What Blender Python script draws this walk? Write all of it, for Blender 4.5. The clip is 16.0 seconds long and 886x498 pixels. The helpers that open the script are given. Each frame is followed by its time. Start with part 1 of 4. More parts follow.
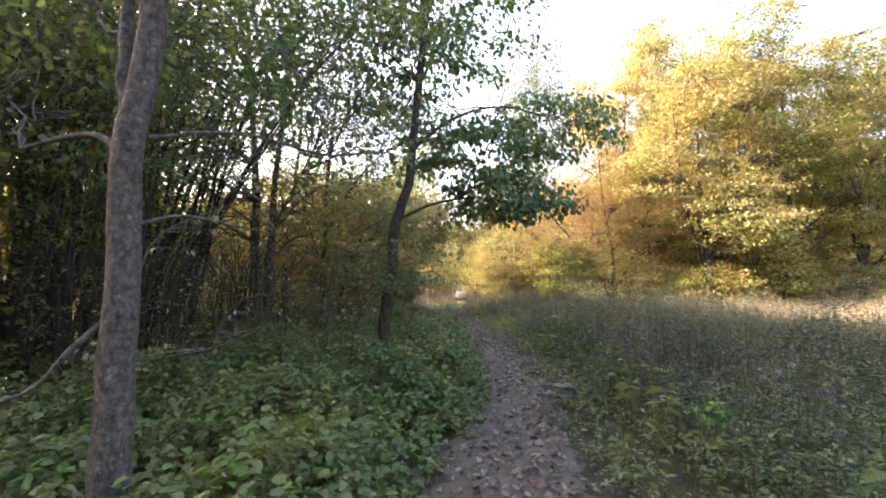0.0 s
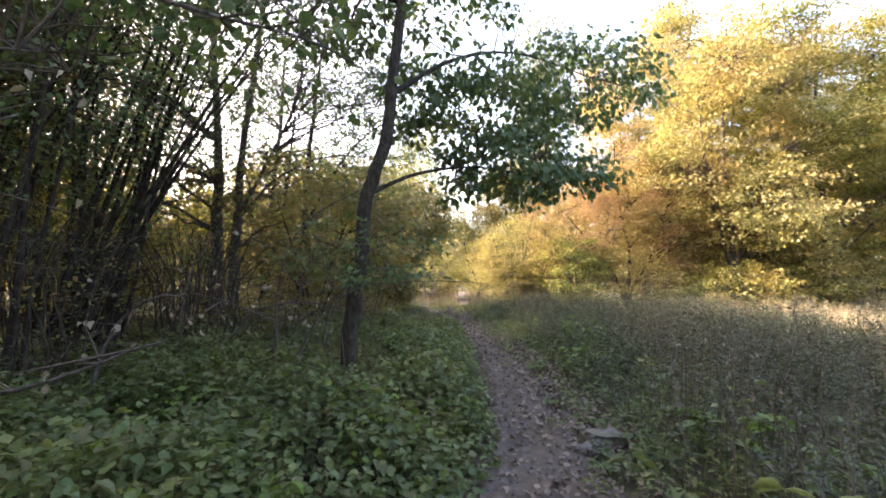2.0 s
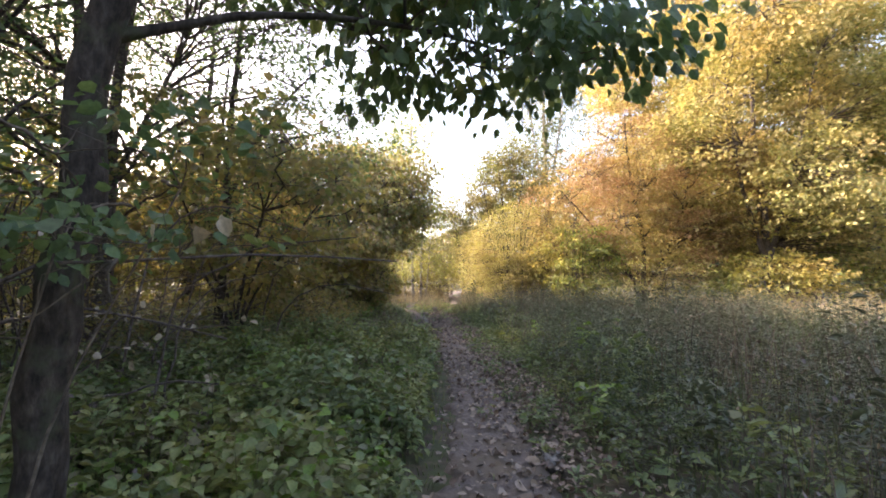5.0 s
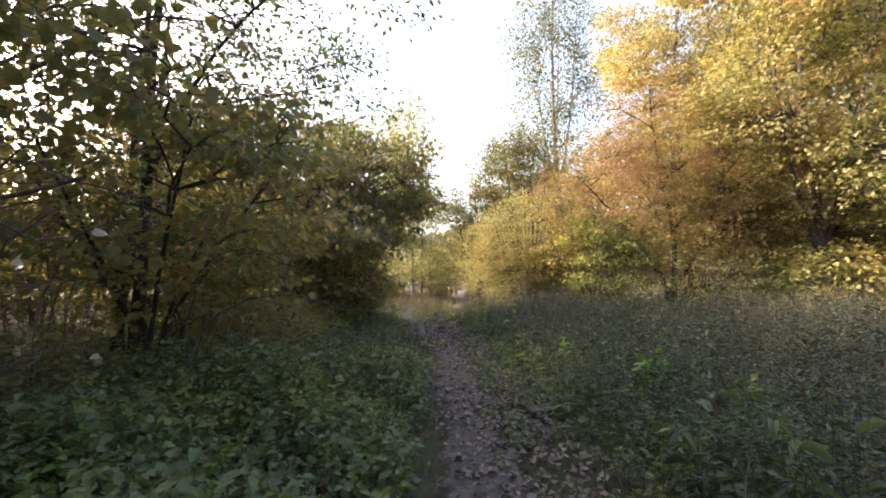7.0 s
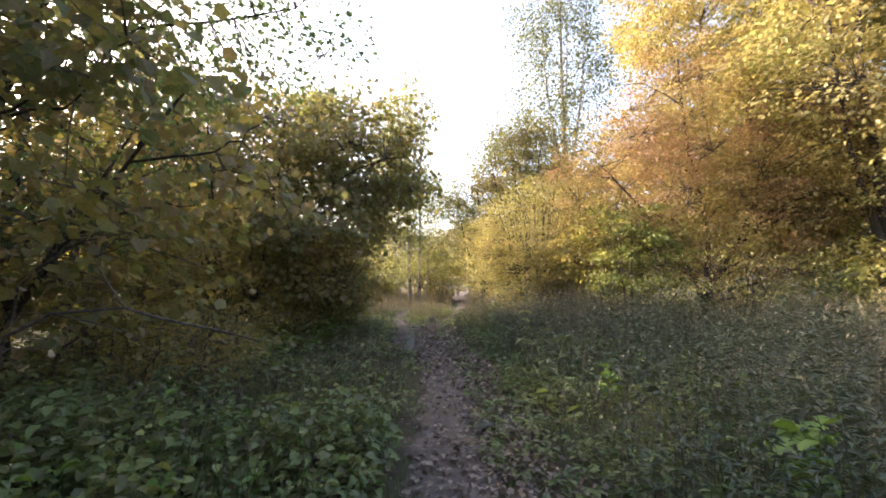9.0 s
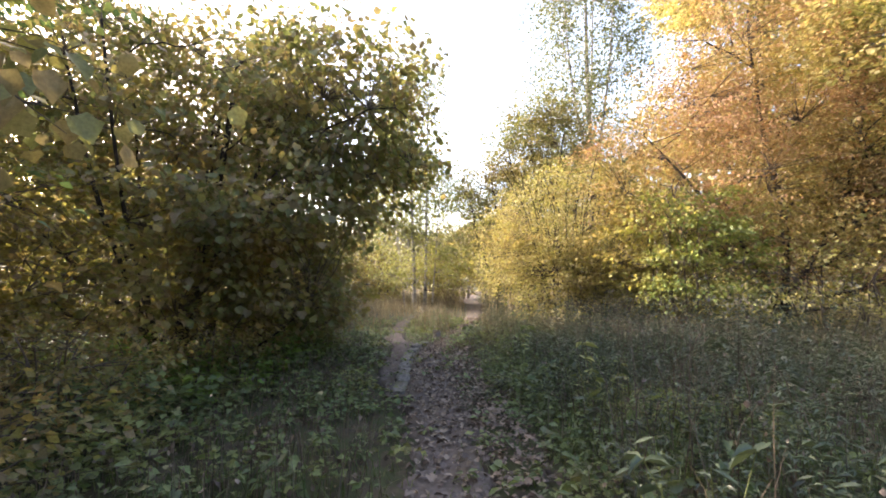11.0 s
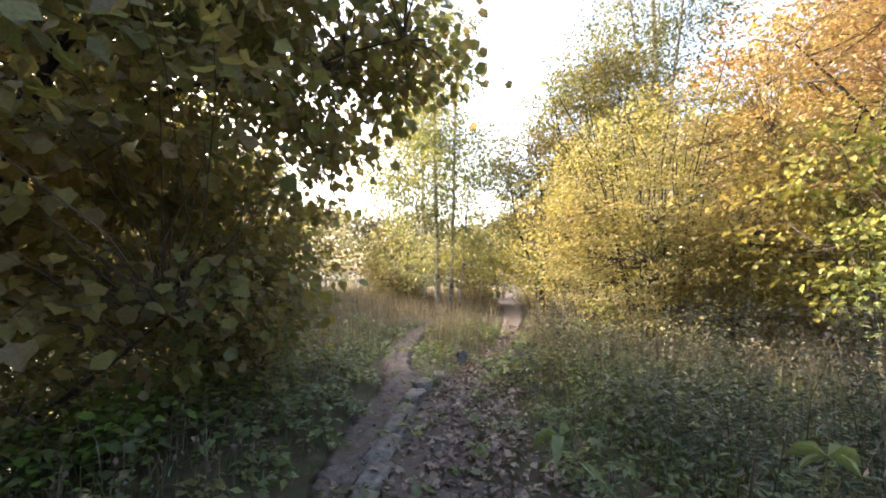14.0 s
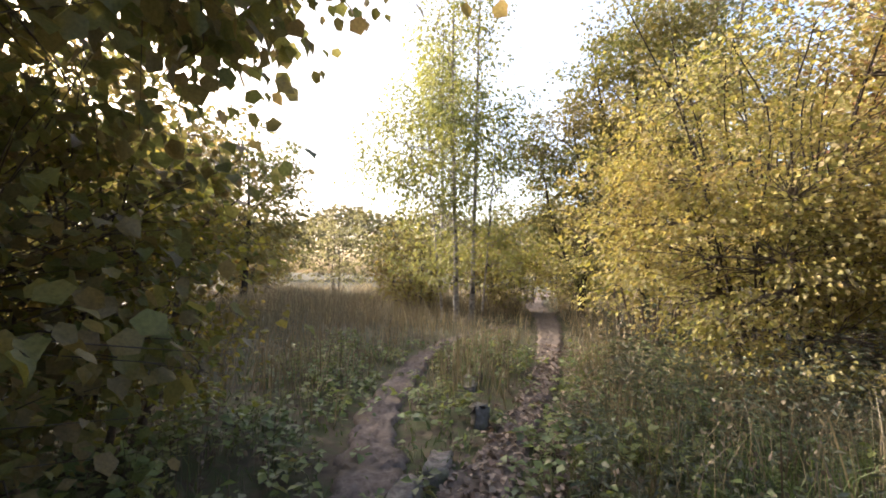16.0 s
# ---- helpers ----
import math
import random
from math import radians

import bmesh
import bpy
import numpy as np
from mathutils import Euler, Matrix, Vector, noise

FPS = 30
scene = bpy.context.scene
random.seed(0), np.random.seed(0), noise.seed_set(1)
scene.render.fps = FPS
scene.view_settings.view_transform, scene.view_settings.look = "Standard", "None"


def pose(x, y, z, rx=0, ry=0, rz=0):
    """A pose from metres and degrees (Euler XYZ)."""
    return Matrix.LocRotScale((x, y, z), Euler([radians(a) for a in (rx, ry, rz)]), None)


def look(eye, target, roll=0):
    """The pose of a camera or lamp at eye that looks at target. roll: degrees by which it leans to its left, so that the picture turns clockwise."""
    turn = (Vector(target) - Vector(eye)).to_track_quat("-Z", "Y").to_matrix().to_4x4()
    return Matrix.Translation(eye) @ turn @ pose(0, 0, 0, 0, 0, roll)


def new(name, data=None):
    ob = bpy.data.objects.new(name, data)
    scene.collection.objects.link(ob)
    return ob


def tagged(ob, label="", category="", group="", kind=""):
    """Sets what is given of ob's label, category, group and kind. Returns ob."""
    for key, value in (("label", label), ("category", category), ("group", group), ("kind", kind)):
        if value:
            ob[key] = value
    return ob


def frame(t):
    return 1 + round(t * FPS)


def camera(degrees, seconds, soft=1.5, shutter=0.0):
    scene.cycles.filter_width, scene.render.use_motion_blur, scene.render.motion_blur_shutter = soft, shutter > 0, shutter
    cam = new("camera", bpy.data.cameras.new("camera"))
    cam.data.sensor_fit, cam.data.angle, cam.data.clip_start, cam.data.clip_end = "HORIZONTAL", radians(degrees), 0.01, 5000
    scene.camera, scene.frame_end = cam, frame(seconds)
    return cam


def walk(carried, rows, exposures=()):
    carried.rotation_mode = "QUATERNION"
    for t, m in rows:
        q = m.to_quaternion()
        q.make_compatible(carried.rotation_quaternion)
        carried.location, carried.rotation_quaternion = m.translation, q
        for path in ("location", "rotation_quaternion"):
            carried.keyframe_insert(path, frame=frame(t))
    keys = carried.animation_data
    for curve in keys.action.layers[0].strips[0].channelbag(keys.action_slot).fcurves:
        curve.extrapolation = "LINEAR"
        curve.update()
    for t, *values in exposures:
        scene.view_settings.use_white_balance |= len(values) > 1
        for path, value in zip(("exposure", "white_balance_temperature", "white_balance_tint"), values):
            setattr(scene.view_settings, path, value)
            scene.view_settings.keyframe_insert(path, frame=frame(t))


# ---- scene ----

cam = camera(88, 16.0, 1.8)
ROWS = [
    (0.0, 0.000, 0.000, 1.575, 0.00, 3.80, -0.36),
    (0.5, 0.102, 0.490, 1.594, 0.06, 3.98, -0.28),
    (1.0, 0.168, 1.009, 1.556, 0.34, 3.88, -0.29),
    (1.5, 0.180, 1.540, 1.538, 0.46, 3.84, -0.62),
    (2.0, 0.171, 2.066, 1.529, 0.51, 3.79, -0.67),
    (2.5, 0.190, 2.599, 1.501, 0.45, 3.90, -0.56),
    (3.0, 0.309, 3.140, 1.451, 0.44, 3.87, -0.42),
    (3.5, 0.471, 3.658, 1.392, 0.35, 3.94, -0.30),
    (4.0, 0.633, 4.159, 1.376, 0.32, 3.90, -0.33),
    (6.5, 0.923, 7.201, 1.503, 1.30, 3.45, 0.53),
    (7.0, 0.952, 7.832, 1.504, 1.32, 3.45, 0.64),
    (7.5, 0.993, 8.463, 1.525, 1.34, 3.41, 0.80),
    (8.0, 1.043, 9.056, 1.513, 1.32, 3.53, 0.75),
    (8.5, 1.098, 9.642, 1.507, 1.46, 3.47, 0.83),
    (9.0, 1.110, 10.217, 1.481, 1.77, 3.47, 0.77),
    (11.5, 1.024, 14.021, 1.590, 3.81, 3.25, 0.23),
    (12.0, 1.016, 14.724, 1.560, 4.69, 3.02, 0.11),
    (12.5, 1.017, 15.411, 1.531, 4.77, 3.13, 0.02),
    (13.0, 0.947, 16.117, 1.454, 5.22, 2.92, -0.18),
    (13.5, 0.896, 16.834, 1.406, 5.97, 3.04, -0.33),
    (14.0, 0.872, 17.561, 1.432, 6.98, 3.03, -0.37),
    (14.5, 0.816, 18.229, 1.458, 7.68, 3.15, -0.59),
    (15.0, 0.754, 18.934, 1.499, 8.33, 3.10, -0.49),
    (15.5, 0.688, 19.645, 1.475, 9.26, 3.15, -1.04),
    (16.0, 0.702, 20.348, 1.486, 10.07, 3.09, -0.61),
]
walk(cam, [(t, pose(x, y, z, 90 + pitch, roll, yaw)) for t, x, y, z, yaw, pitch, roll in ROWS],
     exposures=[(0.0, 3.2, 7250, 20), (4.0, 3.15, 7200, 20), (7.0, 2.55, 7100, 19), (9.0, 2.65, 7000, 18), (11.5, 2.9, 6900, 17), (13.0, 3.1, 6900, 17), (16.0, 2.25, 6950, 17)])

# ---- world and sun: a low autumn sun ahead and to the side, behind the wood ----
SUN_AZ, SUN_EL = radians(-72), radians(27)          # azimuth from +y towards +x
world = bpy.data.worlds.new("sky")
scene.world = world
world.use_nodes = True
wn = world.node_tree.nodes
sky = wn.new("ShaderNodeTexSky")
sky.sky_type, sky.sun_disc = "NISHITA", False
sky.sun_elevation, sky.sun_rotation = SUN_EL, SUN_AZ
sky.air_density, sky.dust_density, sky.ozone_density = 1.0, 5.0, 1.0
wn["Background"].inputs["Strength"].default_value = 0.15
world.node_tree.links.new(sky.outputs[0], wn["Background"].inputs["Color"])
sun_data = bpy.data.lights.new("sun", "SUN")
sun_data.energy, sun_data.angle, sun_data.color = 1.9, radians(0.6), (1.0, 0.92, 0.8)
sun = new("sun", sun_data)
SUN_DIR = Vector((math.sin(SUN_AZ) * math.cos(SUN_EL), math.cos(SUN_AZ) * math.cos(SUN_EL), math.sin(SUN_EL)))
sun.matrix_world = look(SUN_DIR * 60, (0, 0, 0))


# ---- materials ----
def material(name):
    m = bpy.data.materials.new(name)
    m.use_nodes = True
    m.node_tree.nodes.clear()
    return m, m.node_tree.nodes, m.node_tree.links


def ramp(nodes, stops):
    r = nodes.new("ShaderNodeValToRGB")
    e = r.color_ramp.elements
    while len(e) < len(stops):
        e.new(0.5)
    for i, (p, c) in enumerate(stops):
        e[i].position, e[i].color = p, (*c, 1)
    return r


def noise_tex(nodes, links, scale, detail=4.0, vec=None, rough=0.6):
    n = nodes.new("ShaderNodeTexNoise")
    n.inputs["Scale"].default_value, n.inputs["Detail"].default_value, n.inputs["Roughness"].default_value = scale, detail, rough
    if vec is not None:
        links.new(vec, n.inputs["Vector"])
    return n


def mix_rgb(nodes, links, fac, a, b, mode="MIX"):
    m = nodes.new("ShaderNodeMix")
    m.data_type, m.blend_type = "RGBA", mode
    for socket, value in ((m.inputs["Factor"], fac), (m.inputs[6], a), (m.inputs[7], b)):
        if hasattr(value, "links"):
            links.new(value, socket)
        elif isinstance(value, tuple):
            socket.default_value = (*value, 1)
        else:
            socket.default_value = value
    return m.outputs[2]


def leaf_material(name, colours, patch=None, through_light=0.45, patch_scale=0.35, gloss=0.5, bias=0.5):
    """Leaves: each takes its own colour from the range; a slow noise blends the range towards patch."""
    m, n, l = material(name)
    geo = n.new("ShaderNodeNewGeometry")
    k = len(colours)
    r = ramp(n, [(i / max(1, k - 1), c) for i, c in enumerate(colours)])
    l.new(geo.outputs["Random Per Island"], r.inputs[0])
    colour = r.outputs[0]
    if patch:
        big = noise_tex(n, l, patch_scale, 3.0, geo.outputs["Position"])
        step = ramp(n, [(bias - 0.1, (0, 0, 0)), (bias + 0.1, (1, 1, 1))])
        l.new(big.outputs[0], step.inputs[0])
        r2 = ramp(n, [(i / max(1, len(patch) - 1), c) for i, c in enumerate(patch)])
        l.new(geo.outputs["Random Per Island"], r2.inputs[0])
        colour = mix_rgb(n, l, step.outputs[0], colour, r2.outputs[0])
    fine = noise_tex(n, l, 60.0, 3.0, geo.outputs["Position"])
    tone = ramp(n, [(0.3, (0.72, 0.72, 0.72)), (0.7, (1.15, 1.15, 1.15))])
    l.new(fine.outputs[0], tone.inputs[0])
    colour = mix_rgb(n, l, 1.0, colour, tone.outputs[0], "MULTIPLY")
    p = n.new("ShaderNodeBsdfPrincipled")
    p.inputs["Roughness"].default_value = gloss
    p.inputs["Specular IOR Level"].default_value = 0.45
    l.new(colour, p.inputs["Base Color"])
    t = n.new("ShaderNodeBsdfTranslucent")
    l.new(mix_rgb(n, l, 1.0, colour, (1.15, 1.1, 0.78), "MULTIPLY"), t.inputs["Color"])
    mx = n.new("ShaderNodeMixShader")
    mx.inputs[0].default_value = through_light
    l.new(p.outputs[0], mx.inputs[1])
    l.new(t.outputs[0], mx.inputs[2])
    out = n.new("ShaderNodeOutputMaterial")
    l.new(mx.outputs[0], out.inputs[0])
    return m


def rough_material(name, dark, mid, light, scale=12.0, stretch=(1, 1, 1), bump=0.4, roughness=0.9, blotch=None, blotch_scale=3.0, dist=0.02, blotch_at=0.55):
    m, n, l = material(name)
    geo = n.new("ShaderNodeNewGeometry")
    mp = n.new("ShaderNodeMapping")
    mp.inputs["Scale"].default_value = stretch
    l.new(geo.outputs["Position"], mp.inputs["Vector"])
    a = noise_tex(n, l, scale, 6.0, mp.outputs[0], 0.65)
    r = ramp(n, [(0.3, dark), (0.5, mid), (0.72, light)])
    l.new(a.outputs[0], r.inputs[0])
    colour = r.outputs[0]
    if blotch:
        b = noise_tex(n, l, blotch_scale, 4.0, geo.outputs["Position"])
        step = ramp(n, [(blotch_at - 0.06, (0, 0, 0)), (blotch_at + 0.06, (1, 1, 1))])
        l.new(b.outputs[0], step.inputs[0])
        colour = mix_rgb(n, l, step.outputs[0], colour, blotch)
    p = n.new("ShaderNodeBsdfPrincipled")
    p.inputs["Roughness"].default_value = roughness
    p.inputs["Specular IOR Level"].default_value = 0.2
    l.new(colour, p.inputs["Base Color"])
    bp = n.new("ShaderNodeBump")
    bp.inputs["Strength"].default_value, bp.inputs["Distance"].default_value = bump, dist
    l.new(a.outputs[0], bp.inputs["Height"])
    l.new(bp.outputs[0], p.inputs["Normal"])
    out = n.new("ShaderNodeOutputMaterial")
    l.new(p.outputs[0], out.inputs[0])
    return m


BARK_GREY = rough_material("grey bark", (0.03, 0.024, 0.021), (0.085, 0.07, 0.062), (0.17, 0.145, 0.128), 24, (1.2, 1.2, 1.0), 0.9, blotch=(0.2, 0.19, 0.17), blotch_scale=22, blotch_at=0.66)
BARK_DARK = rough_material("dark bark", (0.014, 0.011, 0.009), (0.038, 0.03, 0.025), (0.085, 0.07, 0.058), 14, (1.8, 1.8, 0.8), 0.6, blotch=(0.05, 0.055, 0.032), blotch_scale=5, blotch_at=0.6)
BARK_PALE = rough_material("pale bark", (0.1, 0.085, 0.07), (0.26, 0.24, 0.21), (0.42, 0.4, 0.36), 6, (1, 1, 3), 0.4, blotch=(0.06, 0.05, 0.045), blotch_scale=4, blotch_at=0.58)
BARK_TWIG = rough_material("twig bark", (0.04, 0.03, 0.024), (0.09, 0.072, 0.056), (0.17, 0.14, 0.11), 20, (1, 1, 1), 0.2)
SOIL = rough_material("forest soil", (0.02, 0.016, 0.011), (0.05, 0.04, 0.027), (0.1, 0.08, 0.05), 5, (1, 1, 1), 0.7, blotch=(0.04, 0.048, 0.02), blotch_scale=4.5, blotch_at=0.5)
PATH_DIRT = rough_material("trodden dirt", (0.05, 0.04, 0.034), (0.1, 0.082, 0.072), (0.16, 0.135, 0.118), 16, (1, 1, 1), 0.6, blotch=(0.1, 0.08, 0.06), blotch_scale=2.2, dist=0.03)
STONE = rough_material("weathered concrete", (0.06, 0.055, 0.05), (0.13, 0.12, 0.108), (0.22, 0.205, 0.19), 18, (1, 1, 1), 0.5, blotch=(0.12, 0.12, 0.08), blotch_scale=6, blotch_at=0.58)
STRAW = leaf_material("dry stalks", [(0.22, 0.16, 0.1), (0.4, 0.32, 0.19), (0.52, 0.45, 0.29), (0.27, 0.19, 0.13)], through_light=0.25)
STRAW_BROWN = leaf_material("brown dead weeds", [(0.05, 0.037, 0.03), (0.1, 0.075, 0.06), (0.18, 0.14, 0.1), (0.075, 0.053, 0.043)], through_light=0.15)
MEADOW = leaf_material("dry meadow grass", [(0.09, 0.07, 0.045), (0.17, 0.14, 0.085), (0.27, 0.22, 0.14), (0.11, 0.1, 0.055)], through_light=0.2)
GRASS = leaf_material("green grass", [(0.04, 0.07, 0.022), (0.07, 0.11, 0.032), (0.11, 0.145, 0.05)], [(0.1, 0.115, 0.05), (0.18, 0.16, 0.075)], 0.35, 0.6, bias=0.57)
HERB = leaf_material("herb leaves", [(0.085, 0.135, 0.055), (0.12, 0.175, 0.07), (0.17, 0.22, 0.085), (0.095, 0.13, 0.065), (0.145, 0.15, 0.07)], [(0.16, 0.21, 0.065), (0.24, 0.26, 0.085), (0.145, 0.135, 0.07)], 0.42, 0.8, bias=0.57)
HERB_GREY = leaf_material("grey green weeds", [(0.034, 0.058, 0.03), (0.055, 0.082, 0.043), (0.09, 0.115, 0.064), (0.045, 0.052, 0.035)], [(0.06, 0.064, 0.043), (0.095, 0.09, 0.06), (0.046, 0.06, 0.037)], 0.25, 0.5, bias=0.54)
LEAF_GREEN = leaf_material("dark green leaves", [(0.055, 0.1, 0.046), (0.08, 0.135, 0.058), (0.12, 0.18, 0.07), (0.065, 0.115, 0.06)], [(0.13, 0.18, 0.06), (0.22, 0.22, 0.065)], 0.48, 0.7, bias=0.62)
LEAF_MAPLE = leaf_material("maple leaves", [(0.14, 0.165, 0.07), (0.17, 0.19, 0.074), (0.23, 0.23, 0.085), (0.18, 0.16, 0.085), (0.25, 0.195, 0.1)], [(0.3, 0.28, 0.075), (0.31, 0.23, 0.09), (0.22, 0.165, 0.09)], 0.6, 0.8, gloss=0.38, bias=0.56)
LEAF_UNDER = leaf_material("wood undergrowth leaves", [(0.09, 0.13, 0.032), (0.17, 0.2, 0.04), (0.28, 0.28, 0.048), (0.13, 0.12, 0.04)], [(0.25, 0.2, 0.045), (0.15, 0.1, 0.048)], 0.52, 0.5)
LEAF_YELLOW = leaf_material("yellow green beech leaves", [(0.15, 0.17, 0.055), (0.26, 0.26, 0.095), (0.38, 0.345, 0.145), (0.47, 0.42, 0.21)], [(0.4, 0.32, 0.12), (0.48, 0.375, 0.17), (0.28, 0.225, 0.085)], 0.45, 0.32, bias=0.52)
LEAF_GREENYELLOW = leaf_material("green turning leaves", [(0.12, 0.17, 0.045), (0.19, 0.24, 0.06), (0.31, 0.31, 0.085), (0.14, 0.18, 0.05)], [(0.42, 0.34, 0.11), (0.48, 0.36, 0.13)], 0.45, 0.35, bias=0.53)
LEAF_RED = leaf_material("copper leaves", [(0.29, 0.14, 0.075), (0.34, 0.19, 0.11), (0.38, 0.25, 0.15), (0.22, 0.125, 0.07), (0.34, 0.26, 0.11)], [(0.34, 0.27, 0.085), (0.22, 0.21, 0.065), (0.37, 0.215, 0.075)], 0.4, 0.5, bias=0.53)
LEAF_HAZEL = leaf_material("yellow hazel leaves", [(0.26, 0.245, 0.065), (0.35, 0.33, 0.1), (0.5, 0.47, 0.25), (0.22, 0.17, 0.07), (0.18, 0.21, 0.055), (0.39, 0.35, 0.12)], [(0.33, 0.24, 0.085), (0.19, 0.135, 0.066), (0.41, 0.35, 0.13), (0.25, 0.235, 0.072)], 0.48, 0.5, bias=0.54)
LEAF_OLIVE = leaf_material("olive leaves", [(0.12, 0.15, 0.05), (0.18, 0.2, 0.07), (0.24, 0.23, 0.09), (0.14, 0.17, 0.05)], [(0.24, 0.2, 0.08), (0.16, 0.14, 0.06)], 0.4, 0.4)
LEAF_BIRCH = leaf_material("birch leaves", [(0.15, 0.19, 0.07), (0.23, 0.27, 0.1), (0.33, 0.34, 0.14), (0.18, 0.22, 0.09)], [(0.34, 0.32, 0.11), (0.23, 0.25, 0.09)], 0.5, 0.3)
LEAF_PALE = leaf_material("pale cream leaves", [(0.3, 0.29, 0.15), (0.4, 0.37, 0.21), (0.25, 0.26, 0.11)], None, 0.4)
LEAF_FAR = leaf_material("far wood leaves", [(0.14, 0.15, 0.07), (0.22, 0.2, 0.09), (0.28, 0.22, 0.11)], [(0.2, 0.15, 0.09), (0.12, 0.14, 0.07)], 0.3, 0.08)
LEAF_POPLAR = leaf_material("poplar leaves", [(0.1, 0.12, 0.06), (0.15, 0.17, 0.08), (0.2, 0.21, 0.11)], None, 0.35)
WITHERED = leaf_material("pale withered leaves", [(0.2, 0.16, 0.12), (0.34, 0.29, 0.22), (0.42, 0.37, 0.3)], None, 0.3)
FALLEN = leaf_material("fallen leaves", [(0.09, 0.065, 0.052), (0.15, 0.112, 0.09), (0.24, 0.19, 0.145), (0.125, 0.082, 0.06), (0.07, 0.053, 0.043)], None, 0.1, gloss=0.6)


# ---- building blocks ----
def mesh_of(name, verts, faces, mat, smooth=False):
    """One mesh from an (n, 3) array and an (m, k) array of faces of k corners."""
    verts, faces = np.asarray(verts, dtype=np.float32), np.asarray(faces, dtype=np.int32)
    me = bpy.data.meshes.new(name)
    me.vertices.add(len(verts))
    me.vertices.foreach_set("co", verts.ravel())
    k = faces.shape[1]
    me.loops.add(faces.size)
    me.loops.foreach_set("vertex_index", faces.ravel())
    me.polygons.add(len(faces))
    me.polygons.foreach_set("loop_start", np.arange(0, faces.size, k, dtype=np.int32))
    if smooth:
        me.polygons.foreach_set("use_smooth", np.ones(len(faces), dtype=bool))
    me.update(calc_edges=True)
    me.materials.append(mat)
    return me


def part(name, verts, faces, mat, parent, label="", kind="", smooth=False):
    ob = new(name, mesh_of(name, verts, faces, mat, smooth))
    ob.parent = parent
    return tagged(ob, label, kind=kind)


def thing(name, base, label, category, group="", kind=""):
    ob = new(name)
    ob.empty_display_size = 0.2
    ob.location = base
    return tagged(ob, label, category, group, kind)


def unit(v):
    return v / np.maximum(np.linalg.norm(v, axis=-1, keepdims=True), 1e-9)


LEAF_OVAL = np.array([(0, 0, 0), (-0.36, 0.3, 0.1), (-0.3, 0.68, 0.06), (0, 1, -0.12), (0.3, 0.68, 0.06), (0.36, 0.3, 0.1)])
LEAF_OVAL_F = np.array([(0, 3, 2, 1), (0, 5, 4, 3)])
LEAF_SMALL = np.array([(0, 0, 0), (-0.34, 0.5, 0.08), (0, 1, -0.05), (0.34, 0.5, 0.08)])
LEAF_SMALL_F = np.array([(0, 2, 1), (0, 3, 2)])
LEAF_LOBED = np.array([(0, 0, 0), (-0.33, 0.03, 0.08), (-0.44, 0.3, 0.05), (-0.53, 0.58, 0.08), (-0.33, 0.74, 0.02), (0, 0.98, -0.16),
                       (0.33, 0.74, 0.02), (0.53, 0.58, 0.08), (0.44, 0.3, 0.05), (0.33, 0.03, 0.08), (0, 0.45, -0.03)])
LEAF_LOBED_F = np.array([(0, 10, 1), (1, 10, 2), (2, 10, 4), (2, 4, 3), (4, 10, 5), (5, 10, 6), (6, 10, 8), (6, 8, 7), (8, 10, 9), (9, 10, 0)])
SHAPES = {"oval": (LEAF_OVAL, LEAF_OVAL_F), "small": (LEAF_SMALL, LEAF_SMALL_F), "lobed": (LEAF_LOBED, LEAF_LOBED_F)}


def leaves(rng, places, along, facing, size, shape="small", width=1.0):
    """Vertices and faces of folded leaves at places, that point along and face facing."""
    v0, f0 = SHAPES[shape]
    y = unit(along)
    x = unit(np.cross(y, facing))
    z = np.cross(x, y)
    s = np.broadcast_to(np.asarray(size, dtype=float), (len(places),))[:, None, None]
    w = width * rng.uniform(0.8, 1.2, (len(places), 1, 1))
    curl = rng.uniform(0.3, 2.6, (len(places), 1, 1))
    v = places[:, None] + s * (v0[None, :, :1] * w * x[:, None] + v0[None, :, 1:2] * y[:, None] + v0[None, :, 2:] * curl * z[:, None])
    f = f0[None] + (np.arange(len(places)) * len(v0))[:, None, None]
    return v.reshape(-1, 3), f.reshape(-1, f0.shape[1])


def tubes(paths, sides=5, rough=0.0, rng=None):
    """Tapered tubes along polylines: each path is (points, radii)."""
    vs, fs, at = [], [], 0
    a = np.linspace(0, 2 * np.pi, sides, endpoint=False)
    for pts, radii in paths:
        pts, radii = np.asarray(pts, float), np.asarray(radii, float)
        d = unit(np.gradient(pts, axis=0))
        ref = np.where(np.abs(d[:, 2:]) > 0.8, np.array([[1.0, 0, 0]]), np.array([[0, 0, 1.0]]))
        ref = np.broadcast_to(ref[:1] if len(ref) else ref, d.shape)
        u = unit(np.cross(d, ref))
        w = np.cross(d, u)
        r = radii[:, None] * np.ones((1, sides))
        if rough and rng is not None:
            r = r * (1 + rough * rng.normal(size=r.shape))
        ring = pts[:, None] + r[..., None] * (np.cos(a)[None, :, None] * u[:, None] + np.sin(a)[None, :, None] * w[:, None])
        k = len(pts)
        i, j = np.meshgrid(np.arange(k - 1), np.arange(sides), indexing="ij")
        q = np.stack([i * sides + j, i * sides + (j + 1) % sides, (i + 1) * sides + (j + 1) % sides, (i + 1) * sides + j], -1).reshape(-1, 4)
        vs.append(ring.reshape(-1, 3))
        fs.append(q + at)
        at += k * sides
    return np.concatenate(vs), np.concatenate(fs)


